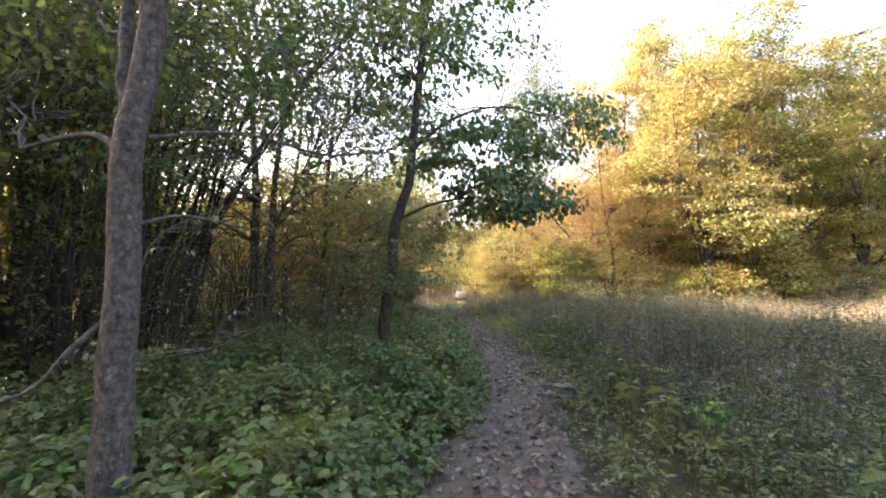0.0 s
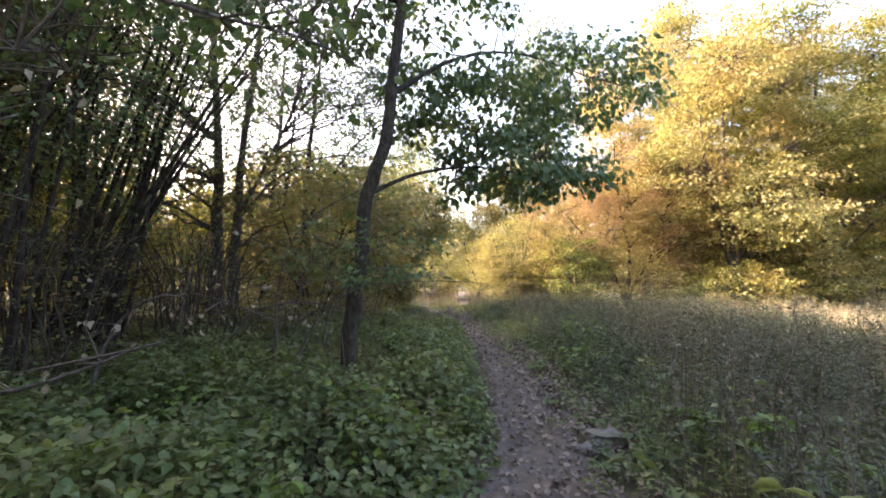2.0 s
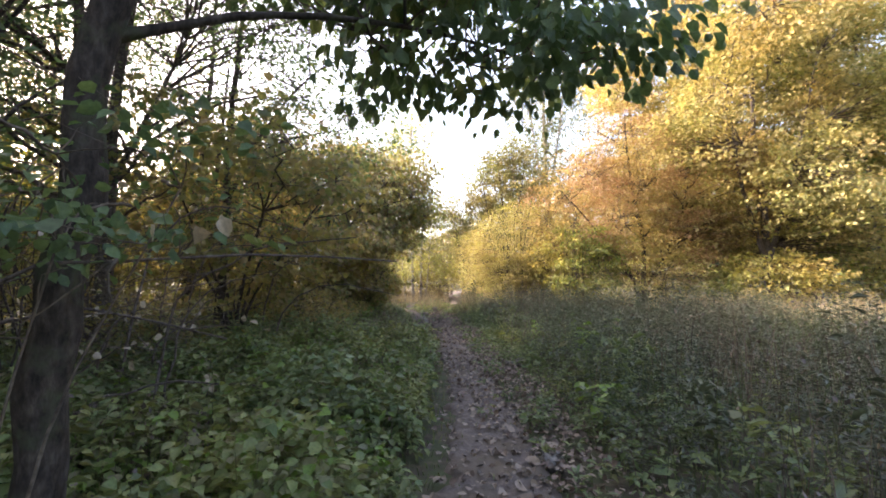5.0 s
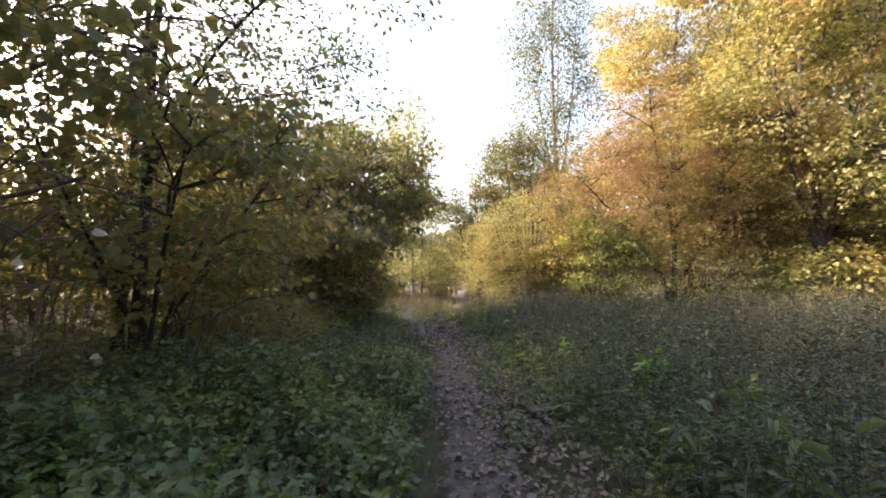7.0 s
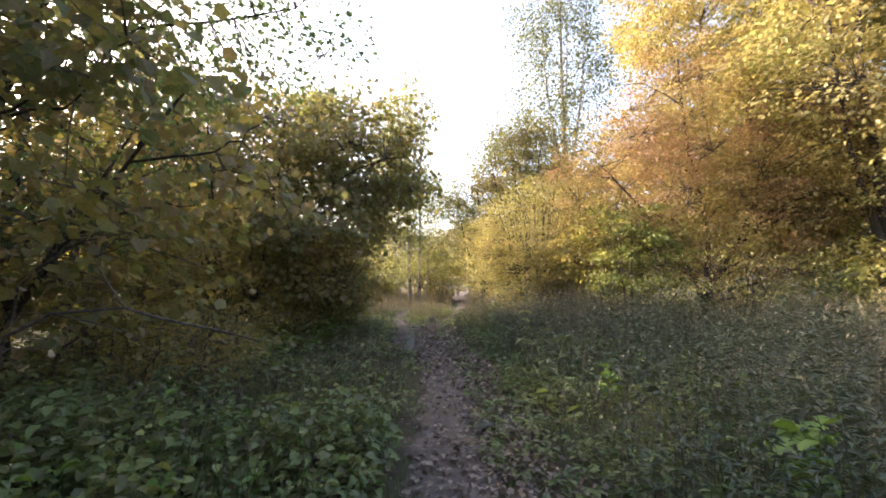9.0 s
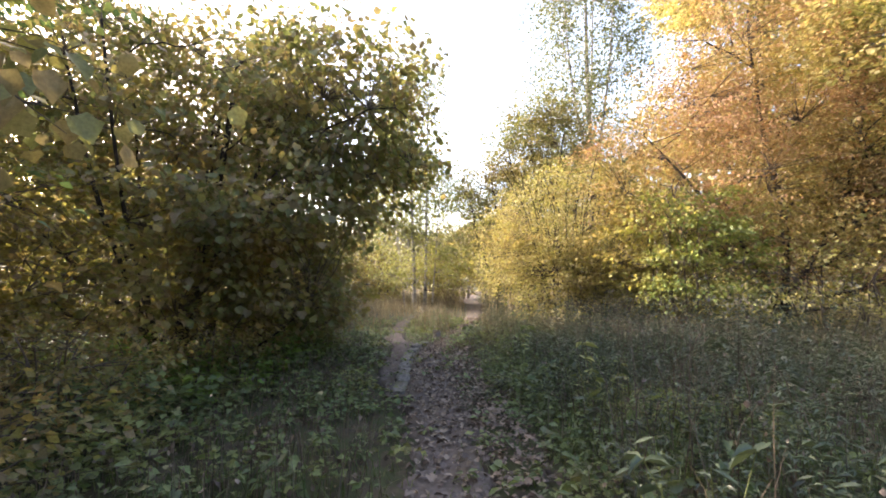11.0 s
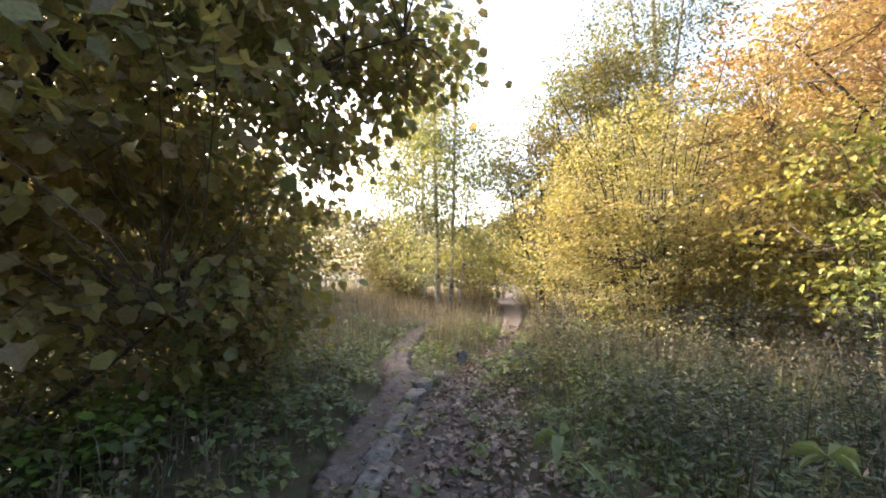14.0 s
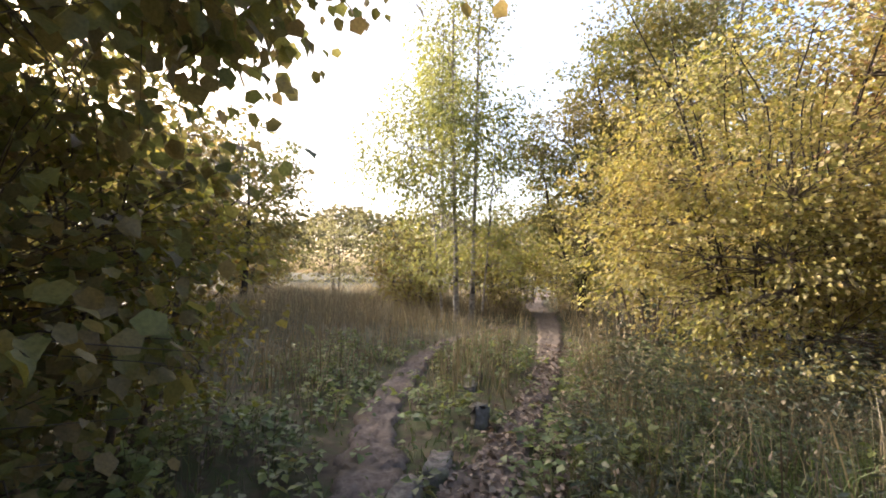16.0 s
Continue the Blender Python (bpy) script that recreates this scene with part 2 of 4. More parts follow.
def smooth_line(pts, n):
    """n points on a smooth curve through pts."""
    pts = np.asarray(pts, float)
    t = np.linspace(0, len(pts) - 1, n)
    i = np.clip(t.astype(int), 0, len(pts) - 2)
    f = (t - i)[:, None]
    m = np.gradient(pts, axis=0)
    return ((2 * f**3 - 3 * f**2 + 1) * pts[i] + (f**3 - 2 * f**2 + f) * m[i] + (-2 * f**3 + 3 * f**2) * pts[i + 1] + (f**3 - f**2) * m[i + 1])


def tree(name, label, category, base, stems, blobs, leaf_mat, bark, seed, leaf=0.08, shape="small", per_cluster=40, spread=0.5, flat=0.35,
         limbs=8, hollow=0.45, group="", droop=0.3, limb_r=0.035, twig_r=0.007, width=1.0, sides=8, twiglets=1):
    """A tree or shrub: stems are (points from the base, radius below, radius above); blobs are (centre from the base, radii, clusters of leaves)."""
    rng = np.random.default_rng(seed)
    root = thing(name, base, label, category, group)
    axis = []
    for pts, r0, r1 in stems:
        line = smooth_line(pts, max(6, 3 * len(pts)))
        line[1:-1] += rng.normal(0, r0 * 0.12, (len(line) - 2, 3)) * (1, 1, 0)
        rad = np.linspace(r0, r1, len(line))
        rad[0] *= 1.35
        rad[1] *= 1.08
        v, f = tubes([(line, rad)], sides, 0.05, rng)
        part("trunk" if len(stems) == 1 else "stem", v, f, bark, root, smooth=True)
        axis.append(np.concatenate([line, rad[:, None]], 1))
    axis = np.concatenate(axis)
    centres = []
    for c, r, n in blobs:
        d = unit(rng.normal(size=(n, 3)))
        k = (hollow + (1 - hollow) * rng.random(n) ** 0.6)[:, None] * rng.choice([1.0, 1.0, 1.12, 0.9], n)[:, None]
        centres.append(np.array(c) + d * k * np.array(r))
    centres = np.concatenate(centres)
    centres[:, 2] = np.maximum(centres[:, 2], 0.25)
    # limbs reach from the stems to some of the clusters
    joints = [axis]
    pick = rng.choice(len(centres), min(limbs, len(centres)), replace=False)
    for c in centres[pick]:
        cost = np.linalg.norm(axis[:, :2] - c[:2], axis=1) + 1.2 * np.abs(axis[:, 2] - (c[2] - 0.45 * np.linalg.norm(axis[:, :2] - c[:2], axis=1)))
        a = axis[np.argmin(cost)]
        mid = (a[:3] + c) / 2 + rng.normal(0, 0.08, 3) * np.linalg.norm(c - a[:3]) + (0, 0, 0.06 * np.linalg.norm(c - a[:3]))
        line = smooth_line([a[:3], mid, c], 9)
        line[2:-1] += rng.normal(0, 0.02 * np.linalg.norm(c - a[:3]), (6, 3))
        rad = np.linspace(min(limb_r, a[3] * 0.8), 0.008, 9)
        v, f = tubes([(line, rad)], 4)
        part("limb", v, f, bark, root, smooth=True)
        joints.append(np.concatenate([line[1:], rad[1:, None]], 1))
    joints = np.concatenate(joints)
    twig_lines, lp, la = [], [], []
    for c in centres:
        d = np.linalg.norm(joints[:, :3] - c, axis=1) + 0.5 * np.maximum(0, joints[:, 2] - c[2])
        a = joints[np.argmin(d), :3]
        length = np.linalg.norm(c - a)
        mid = (a + c) / 2 + rng.normal(0, 0.07, 3) * length
        if length > 0.05:
            twig_lines.append(([a, mid, c], [twig_r * (1 + 0.5 * length), twig_r, twig_r * 0.5]))
        out = unit(c - a + (0, 0, 0.02))
        m = max(4, int(per_cluster * rng.uniform(0.4, 1.5)))
        for _ in range(twiglets):
            e = c + (out * rng.uniform(0.2, 1.0) + rng.normal(0, 0.55, 3) * (1, 1, flat * 1.5)) * spread
            twig_lines.append(([c, e], [twig_r * 0.6, twig_r * 0.25]))
        off = np.clip(rng.normal(0, 0.5, (m, 3)), -1.1, 1.1) * (1, 1, flat) * spread * rng.uniform(0.7, 1.3) + out * spread * 0.35
        lp.append(c + off)
        la.append(off + out * 0.2 * spread + rng.normal(0, 0.35, (m, 3)) * spread)
    if twig_lines:
        v, f = tubes(twig_lines, 3)
        part("brushwood", v, f, BARK_TWIG if bark is not BARK_PALE else BARK_PALE, root, kind="stuff")
    lp, la = np.concatenate(lp), unit(np.concatenate(la))
    la = la + np.array([0, 0, -droop])
    ok = lp[:, 2] > 0.12
    lp, la = lp[ok], la[ok]
    facing = rng.normal(0, 0.55, lp.shape) + (0, 0, 1)
    v, f = leaves(rng, lp, la, facing, leaf * rng.uniform(0.6, 1.25, len(lp)), shape, width)
    part("crown", v, f, leaf_mat, root, kind="stuff")
    return root


# ---- ground ----
PATH_MAIN = smooth_line([(0.3, -6, 0), (0.4, 0, 0), (0.52, 3.5, 0), (1.0, 6.4, 0), (1.2, 9.3, 0), (1.12, 12.2, 0), (1.02, 14.1, 0), (0.85, 17.4, 0), (0.62, 19.0, 0), (0.35, 20.8, 0), (0.3, 23.0, 0), (0.7, 25.2, 0), (1.1, 28.5, 0), (1.35, 33, 0), (1.4, 37.3, 0), (1.25, 46, 0), (2.5, 60, 0)], 150)
MAIN_W = np.interp(PATH_MAIN[:, 1], [-6, 3.5, 6.4, 10.4, 12.3, 14, 17.4, 20.8, 22.5, 25, 28.5, 37, 60], [1.5, 1.3, 0.9, 0.66, 0.58, 0.62, 0.62, 0.8, 0.6, 0.3, 0.4, 0.8, 1.2])
PATH_SIDE = smooth_line([(0.15, 19.2, 0), (-0.15, 20.7, 0), (-0.3, 22.2, 0), (-0.35, 23.4, 0), (-0.8, 25, 0), (-0.98, 27.1, 0), (-1.05, 28.6, 0), (-0.8, 31, 0), (0.4, 34, 0)], 60)
# the strip of litter and stones along the open side, thinly overgrown
LITTER = smooth_line([(1.2, 4.5, 0), (1.65, 6.5, 0), (1.8, 9.3, 0), (1.72, 12.2, 0), (1.62, 14.1, 0), (1.4, 17.4, 0), (1.15, 19.0, 0), (0.95, 20.8, 0), (0.95, 23.0, 0)], 90)
LITTER_W = np.interp(LITTER[:, 1], [4.5, 7, 12, 20, 23], [0.1, 0.2, 0.3, 0.42, 0.3])
SIDE_W = np.interp(PATH_SIDE[:, 1], [19, 21, 23.4, 25, 28.6, 34], [0.3, 0.5, 0.5, 0.45, 0.35, 0.2])


def path_gap(x, y):
    """How far a place lies outside the trodden paths, in metres (below 0: inside)."""
    p = np.stack([x, y], -1)
    best = np.full(len(p), 1e9)
    for line, width in ((PATH_MAIN, MAIN_W), (PATH_SIDE, SIDE_W), (LITTER, LITTER_W)):
        for q, w in zip(line, width):
            np.minimum(best, np.hypot(p[:, 0] - q[0], p[:, 1] - q[1]) - w / 2, out=best)
    return best


def bumps(x, y):
    return 0.03 * np.sin(x * 1.3 + 0.7 * y) * np.sin(y * 0.9 - 0.4 * x) + 0.018 * np.sin(2.9 * x + 1.1) * np.sin(3.3 * y)


gx = np.concatenate([np.linspace(-900, -60, 8), np.linspace(-40, -14, 12), np.linspace(-12, 16, 113), np.linspace(18, 44, 12), np.linspace(60, 900, 8)])
gy = np.concatenate([np.linspace(-900, -60, 8), np.linspace(-40, -8, 10), np.linspace(-6, 44, 201), np.linspace(48, 90, 12), np.linspace(120, 1500, 10)])
GX, GY = np.meshgrid(gx, gy, indexing="ij")
gap = path_gap(GX.ravel(), GY.ravel()).reshape(GX.shape)
GZ = bumps(GX, GY) * np.clip(gap / 0.6 + 0.3, 0.15, 1) - 0.02 + 0.05 * np.clip(gap / 0.7, 0, 1)
i, j = np.meshgrid(np.arange(len(gx) - 1), np.arange(len(gy) - 1), indexing="ij")
n_y = len(gy)
ground_f = np.stack([i * n_y + j, (i + 1) * n_y + j, (i + 1) * n_y + j + 1, i * n_y + j + 1], -1).reshape(-1, 4)
ground = new("ground", mesh_of("ground", np.stack([GX, GY, GZ], -1).reshape(-1, 3), ground_f, SOIL, True))
tagged(ground, "dark woodland soil under weeds and grass", "ground", kind="structure")


def ribbon(name, line, width, label, lift):
    rng = np.random.default_rng(5)
    line = smooth_line(line, 4 * len(line))
    width = np.interp(np.linspace(0, 1, len(line)), np.linspace(0, 1, len(width)), width)
    d = unit(np.gradient(line, axis=0))
    side = np.stack([d[:, 1], -d[:, 0], 0 * d[:, 0]], -1)
    across = np.linspace(-0.5, 0.5, 13)
    wob = 1 + 0.22 * np.sin(np.arange(len(line)) * 0.7) * rng.random(len(line)) + 0.12 * rng.normal(size=len(line))
    p = line[:, None] + side[:, None] * (across[None, :, None] * (width * wob)[:, None, None])
    p[..., 2] = lift + 0.03 * np.abs(across)[None] ** 2 + 0.012 * rng.normal(size=p.shape[:2]) * (np.abs(across)[None] < 0.49)
    p[:, (0, -1), 2] = -0.03
    k = len(across)
    a, b = np.meshgrid(np.arange(len(line) - 1), np.arange(k - 1), indexing="ij")
    f = np.stack([a * k + b, a * k + b + 1, (a + 1) * k + b + 1, (a + 1) * k + b], -1).reshape(-1, 4)
    ob = new(name, mesh_of(name, p.reshape(-1, 3), f, PATH_DIRT, True))
    return tagged(ob, label, "path", kind="structure")


path = ribbon("path", PATH_MAIN, MAIN_W, "narrow trodden dirt path strewn with dry leaves", 0.022)
side_path = ribbon("path", PATH_SIDE, SIDE_W, "bare grey trodden dirt track beside old kerb stones", 0.03)

# ---- large trees ----
# the near grey trunk
tree("tree", "smooth grey trunk with pale lichen and thin bare twigs", "tree", (-1.8, 2.57, 0),
     [([(0, 0, 0), (0, 0, 0.9), (0.005, 0, 1.65), (0.035, 0, 2.4), (0.1, 0, 3.15), (0.2, 0.05, 5.0), (0.3, 0.1, 6.5)], 0.1, 0.055),
      ([(0.0, 0.02, 2.2), (-0.08, 0.06, 2.7), (-0.12, 0.1, 3.3), (-0.3, 0.2, 5.0)], 0.048, 0.03),
      ([(0.03, 0, 1.86), (0.25, 0.12, 1.94), (0.5, 0.3, 1.9), (0.7, 0.45, 1.86)], 0.013, 0.004),
      ([(-0.04, 0, 1.36), (-0.18, -0.08, 1.2), (-0.36, -0.12, 0.98), (-0.62, -0.15, 0.9)], 0.02, 0.008),
      ([(0.02, 0, 2.36), (0.4, 0.5, 2.56), (0.85, 1.2, 2.6), (1.2, 2.0, 2.86), (1.5, 2.6, 2.9)], 0.015, 0.004),
      ([(-0.02, 0, 2.28), (-0.3, 0.1, 2.42), (-0.8, 0.2, 2.36)], 0.026, 0.012)],
     [((0.1, 1.3, 4.6), (2.4, 2.0, 1.3), 200), ((-1.2, 1.8, 3.3), (1.6, 1.5, 0.8), 60), ((0.9, 4.4, 6.4), (2.4, 1.8, 1.2), 120), ((0.9, 1.6, 2.9), (0.8, 0.8, 0.3), 16)],
     LEAF_GREEN, BARK_GREY, 11, 0.075, "oval", 22, 0.5, limbs=12, limb_r=0.014, sides=14)
# the leaning tree whose leafy boughs hang over the path
tree("tree", "slender leaning dark trunk with drooping green boughs over the path", "tree", (-0.97, 7.3, 0),
     [([(0, 0, 0), (0.06, 0, 1.0), (0.16, 0, 1.8), (0.2, 0, 2.45), (0.36, 0, 2.95), (0.45, 0.03, 3.6), (0.52, 0.06, 4.6), (0.7, 0.2, 6.5), (0.8, 0.3, 9)], 0.1, 0.05),
      ([(0.2, 0.0, 2.5), (0.8, 0.4, 2.85), (1.6, 0.9, 3.05), (2.5, 1.2, 2.95)], 0.028, 0.008),
      ([(0.46, 0.03, 3.7), (1.2, 0.8, 4.5), (2.2, 1.6, 5.0), (3.5, 2.2, 4.9)], 0.035, 0.008)],
     [((0.7, 0.9, 6.1), (1.7, 1.5, 1.5), 80), ((3.0, 2.1, 4.75), (1.5, 1.0, 0.6), 85), ((2.1, 1.0, 3.1), (1.15, 0.8, 0.4), 66), ((1.3, 1.0, 3.9), (1.2, 0.8, 0.7), 50), ((-0.5, 0.4, 7.0), (2.4, 2.0, 2.0), 80), ((-1.0, 0.3, 5.2), (1.3, 1.0, 0.7), 50)],
     LEAF_GREEN, BARK_DARK, 12, 0.1, "oval", 28, 0.36, limbs=24, droop=1.1, limb_r=0.02, sides=12)
tree("bush", "soft green young growth round the foot of the leaning tree", "bush", (-0.75, 6.75, 0), [([(0.05 * q, 0.04 * q, 0), (0.12 * q, 0.05 * q, 0.9), (0.3 * q, 0.1 * q, 1.75)], 0.008, 0.003) for q in (-2, -1, 1, 2)],
     [((0, 0, 1.72), (0.75, 0.45, 0.36), 44)], LEAF_GREEN, BARK_TWIG, 16, 0.055, "oval", 18, 0.28, limbs=8, limb_r=0.005, twig_r=0.003, flat=0.25)
# the double stemmed tree in the wood
tree("tree", "grey tree with twin upright stems and thin crown", "tree", (-5.15, 12.65, 0),
     [([(0, 0, 0), (-0.05, 0, 2), (-0.1, 0, 4), (-0.5, 0, 9)], 0.18, 0.06), ([(0.3, 0.1, 0), (0.33, 0.1, 2), (0.42, 0.1, 4), (0.9, 0.2, 9.5)], 0.155, 0.05), ([(0.36, 0.1, 2.9), (0.9, 0.1, 4.0), (1.6, 0.1, 5.6), (1.9, 0.1, 7.5)], 0.05, 0.012)],
     [((0.4, 0, 8.4), (3.6, 3.0, 2.2), 250), ((1.7, 0.2, 5.4), (2.4, 1.4, 1.4), 110), ((-2.0, -0.5, 5.3), (2.2, 1.6, 2.0), 250), ((2.7, -0.4, 6.2), (2.0, 1.4, 0.9), 190), ((-0.3, -0.4, 3.0), (2.2, 1.4, 1.0), 40)], LEAF_GREEN, BARK_GREY, 13, 0.08, "small", 17, 0.6, limbs=80, limb_r=0.045, twiglets=3, sides=12)
tree("tree", "thin dark tree forking among the undergrowth", "tree", (-5.9, 17.1, 0),
     [([(0, 0, 0), (0.05, 0, 2.5), (0.4, 0, 6), (0.5, 0, 9)], 0.11, 0.04), ([(0.05, 0, 1.0), (0.6, 0, 3.5), (0.9, 0, 7)], 0.07, 0.03)],
     [((-0.6, 0, 7.0), (2.0, 2.2, 2.0), 70), ((-0.3, 0, 3.2), (2.2, 2.0, 1.3), 90)], LEAF_UNDER, BARK_DARK, 14, 0.09, "small", 26, 0.6, limbs=14)
tree("tree", "slim upright tree with thin branches arching towards the path", "tree", (-3.9, 14.8, 0),
     [([(0, 0, 0), (0.06, 0, 2.5), (0.1, 0, 4.5), (0.3, 0, 7.0), (0.5, 0, 9.0)], 0.1, 0.03), ([(0.08, 0, 3.0), (1.0, -0.2, 4.6), (2.0, -0.4, 5.6), (3.0, -0.6, 6.0)], 0.04, 0.01), ([(0.1, 0, 3.6), (0.9, 0.7, 4.5), (1.9, 1.2, 4.9), (2.9, 1.3, 5.1)], 0.03, 0.008)],
     [((3.0, -0.9, 6.2), (1.9, 1.5, 0.9), 90), ((1.5, 1.2, 4.9), (2.2, 1.2, 1.0), 150), ((0, -0.3, 5.6), (2.2, 1.5, 1.6), 170), ((0.6, -0.1, 2.7), (1.7, 1.5, 1.0), 90)], LEAF_GREEN, BARK_DARK, 15, 0.09, "small", 26, 0.5, limbs=40, limb_r=0.02, twiglets=2)

# the spreading maple whose boughs reach the path
rng = np.random.default_rng(21)
maple_stems = []
for k in range(11):
    a = rng.uniform(0, 2 * np.pi)
    out = rng.uniform(0.5, 2.0)
    maple_stems.append(([(0.25 * math.cos(a), 0.25 * math.sin(a), 0), (0.45 * math.cos(a), 0.45 * math.sin(a), 0.9), (out * math.cos(a), out * math.sin(a), 2.6), (1.5 * out * math.cos(a), 1.5 * out * math.sin(a), rng.uniform(3.6, 5.6))], rng.uniform(0.04, 0.085), 0.018))
tree("maple", "dark many-stemmed maple with broad leaves drooping over the path", "maple tree", (-4.2, 21.0, 0), maple_stems,
     [((0.6, 0.2, 3.8), (3.2, 2.6, 2.4), 330), ((3.2, -0.5, 4.3), (1.6, 1.4, 1.2), 140), ((2.4, -1.3, 2.6), (1.3, 1.2, 0.9), 50), ((1.3, 1.6, 1.9), (1.4, 1.8, 1.2), 130), ((1.0, -0.9, 2.1), (2.0, 1.5, 0.8), 75), ((-1.6, -1.2, 3.2), (1.9, 1.4, 1.3), 90), ((-3.4, 0.8, 4.2), (1.8, 1.8, 2.4), 90), ((0.2, 2.2, 3.4), (2.2, 1.2, 2.2), 110), ((0.6, 1.5, 4.2), (1.8, 1.5, 2.0), 150), ((-1.8, -0.6, 4.8), (2.5, 1.9, 1.7), 170), ((1.2, 1.9, 5.6), (1.5, 1.2, 1.2), 60), ((3.9, 1.4, 3.8), (0.65, 0.7, 0.4), 30), ((3.0, 1.5, 3.5), (0.8, 0.7, 0.6), 34), ((0.6, -1.4, 1.25), (2.2, 1.2, 0.45), 45), ((2.2, 0.4, 1.2), (1.0, 1.6, 0.6), 50), ((-0.4, 1.8, 5.2), (3.0, 1.5, 1.4), 150), ((-2.6, 0.2, 5.4), (1.8, 1.8, 1.4), 75)],
     LEAF_MAPLE, BARK_DARK, 22, 0.1, "lobed", 27, 0.5, limbs=40, droop=0.7, hollow=0.5, limb_r=0.04)

young_stems = [([(0.1 * math.cos(q), 0.1 * math.sin(q), 0), (0.3 * math.cos(q), 0.3 * math.sin(q), 1.0), (1.2 * math.cos(q), 1.0 * math.sin(q), 2.4), (1.9 * math.cos(q), 1.5 * math.sin(q), 3.4)], 0.04, 0.012) for q in (0.2, 1.3, 2.4, 3.3, 4.4, 5.4)]
tree("maple", "young maple with layered drooping leaves in the wood's edge", "maple tree", (-3.3, 14.2, 0), young_stems,
     [((0, 0, 2.5), (2.5, 1.9, 1.6), 230), ((1.9, -1.3, 3.1), (0.8, 0.8, 0.5), 34), ((1.5, -2.9, 3.25), (0.9, 0.8, 0.35), 26), ((-0.6, -1.6, 3.6), (1.6, 0.9, 0.7), 50)], LEAF_MAPLE, BARK_DARK, 23, 0.1, "lobed", 20, 0.5, limbs=24, droop=0.6, hollow=0.4, limb_r=0.025, flat=0.22)

# the copper coloured tree across the clearing
tree("beech", "copper and orange leaning tree with open twigs", "beech tree", (9.6, 26.2, 0),
     [([(0, 0, 0), (-0.5, 0, 1.6), (-1.7, -0.1, 3.2), (-2.9, -0.2, 4.6), (-3.7, -0.3, 5.4)], 0.1, 0.012), ([(0, 0, 0.4), (0.1, 0, 3), (-0.4, 0, 6), (-0.6, 0, 9)], 0.12, 0.03),
      ([(-0.5, 0, 1.6), (-2.2, 0.2, 2.6), (-3.8, 0.2, 3.8)], 0.06, 0.02), ([(0, 0, 0.8), (1.2, -0.3, 3), (2.0, -0.4, 5.6)], 0.08, 0.03)],
     [((-2.3, -0.5, 4.6), (3.0, 2.4, 2.3), 420), ((-0.2, -0.2, 6.6), (3.2, 2.4, 2.6), 400), ((0.6, -0.8, 2.8), (3.2, 2.0, 1.7), 260), ((3.0, -1.2, 5.2), (3.0, 1.6, 2.4), 300)],
     LEAF_RED, BARK_DARK, 31, 0.08, "small", 52, 0.5, limbs=40, flat=0.3, limb_r=0.05)

# the tall yellow trees at the edge of the clearing
for k, (x, y, h, w, mat, cat) in enumerate([(14.0, 24.5, 15.0, 4.4, LEAF_YELLOW, 1), (19.8, 26.0, 17.0, 4.8, LEAF_GREENYELLOW, 1), (12.6, 31.0, 17.5, 4.2, LEAF_YELLOW, 1),
                                         (25.5, 28.0, 18.0, 5.0, LEAF_YELLOW, 1), (18.5, 33.5, 19.5, 5.0, LEAF_GREENYELLOW, 1), (31.5, 31.0, 18.0, 5.5, LEAF_YELLOW, 0), (26.0, 37.0, 20.0, 6.0, LEAF_GREENYELLOW, 0)]):
    near = 1 if cat else 0.6
    tree("beech", "tall beech with layered yellow and green autumn leaves", "beech tree", (x, y, 0),
         [([(0, 0, 0), (0.1, 0, h * 0.25), (-0.2, 0.1, h * 0.55), (0.1, 0, h * 0.95)], 0.2, 0.04), ([(0.05, 0, h * 0.12), (1.0, -0.5, h * 0.4), (1.8, -1, h * 0.7)], 0.1, 0.03), ([(0, 0, h * 0.15), (-1.2, -0.4, h * 0.4), (-1.9, -0.8, h * 0.7)], 0.1, 0.03)],
         [((0, 0, h * 0.55), (w * 0.82, w * 0.72, h * 0.4), int(330 * near))]
         + [((w * 0.72 * math.cos(q * 2.4 + k), w * 0.62 * math.sin(q * 2.4 + k) - 0.4, h * (0.16 + 0.082 * q)), (w * (0.5 - 0.022 * q), w * 0.46, h * 0.11), int(66 * near)) for q in range(10)],
         mat, BARK_GREY, 40 + k, 0.165, "small", 50, 0.75, limbs=26, flat=0.26, hollow=0.35, group="yellow beeches at the clearing's edge", limb_r=0.07, twig_r=0.01, twiglets=1)

# the yellow hazel beside the path and the greener one behind it
rng = np.random.default_rng(51)


def hazel_stems(n, h, out, r=0.022):
    rows = []
    for _ in range(n):
        a, o = rng.uniform(0, 2 * np.pi), rng.uniform(0.25, 1.0) * out
        c, s = math.cos(a), math.sin(a)
        b = rng.uniform(0.1, 0.6)
        rows.append(([(b * c, b * s, 0), (b * c + 0.25 * o * c, b * s + 0.25 * o * s, h * 0.3), (0.6 * o * c + rng.normal(0, 0.05 * h * 0.5), 0.6 * o * s + rng.normal(0, 0.05 * h * 0.5), h * 0.65), (o * c, o * s, h * rng.uniform(0.8, 1.0))], r * rng.uniform(0.7, 1.4), 0.007))
    return rows


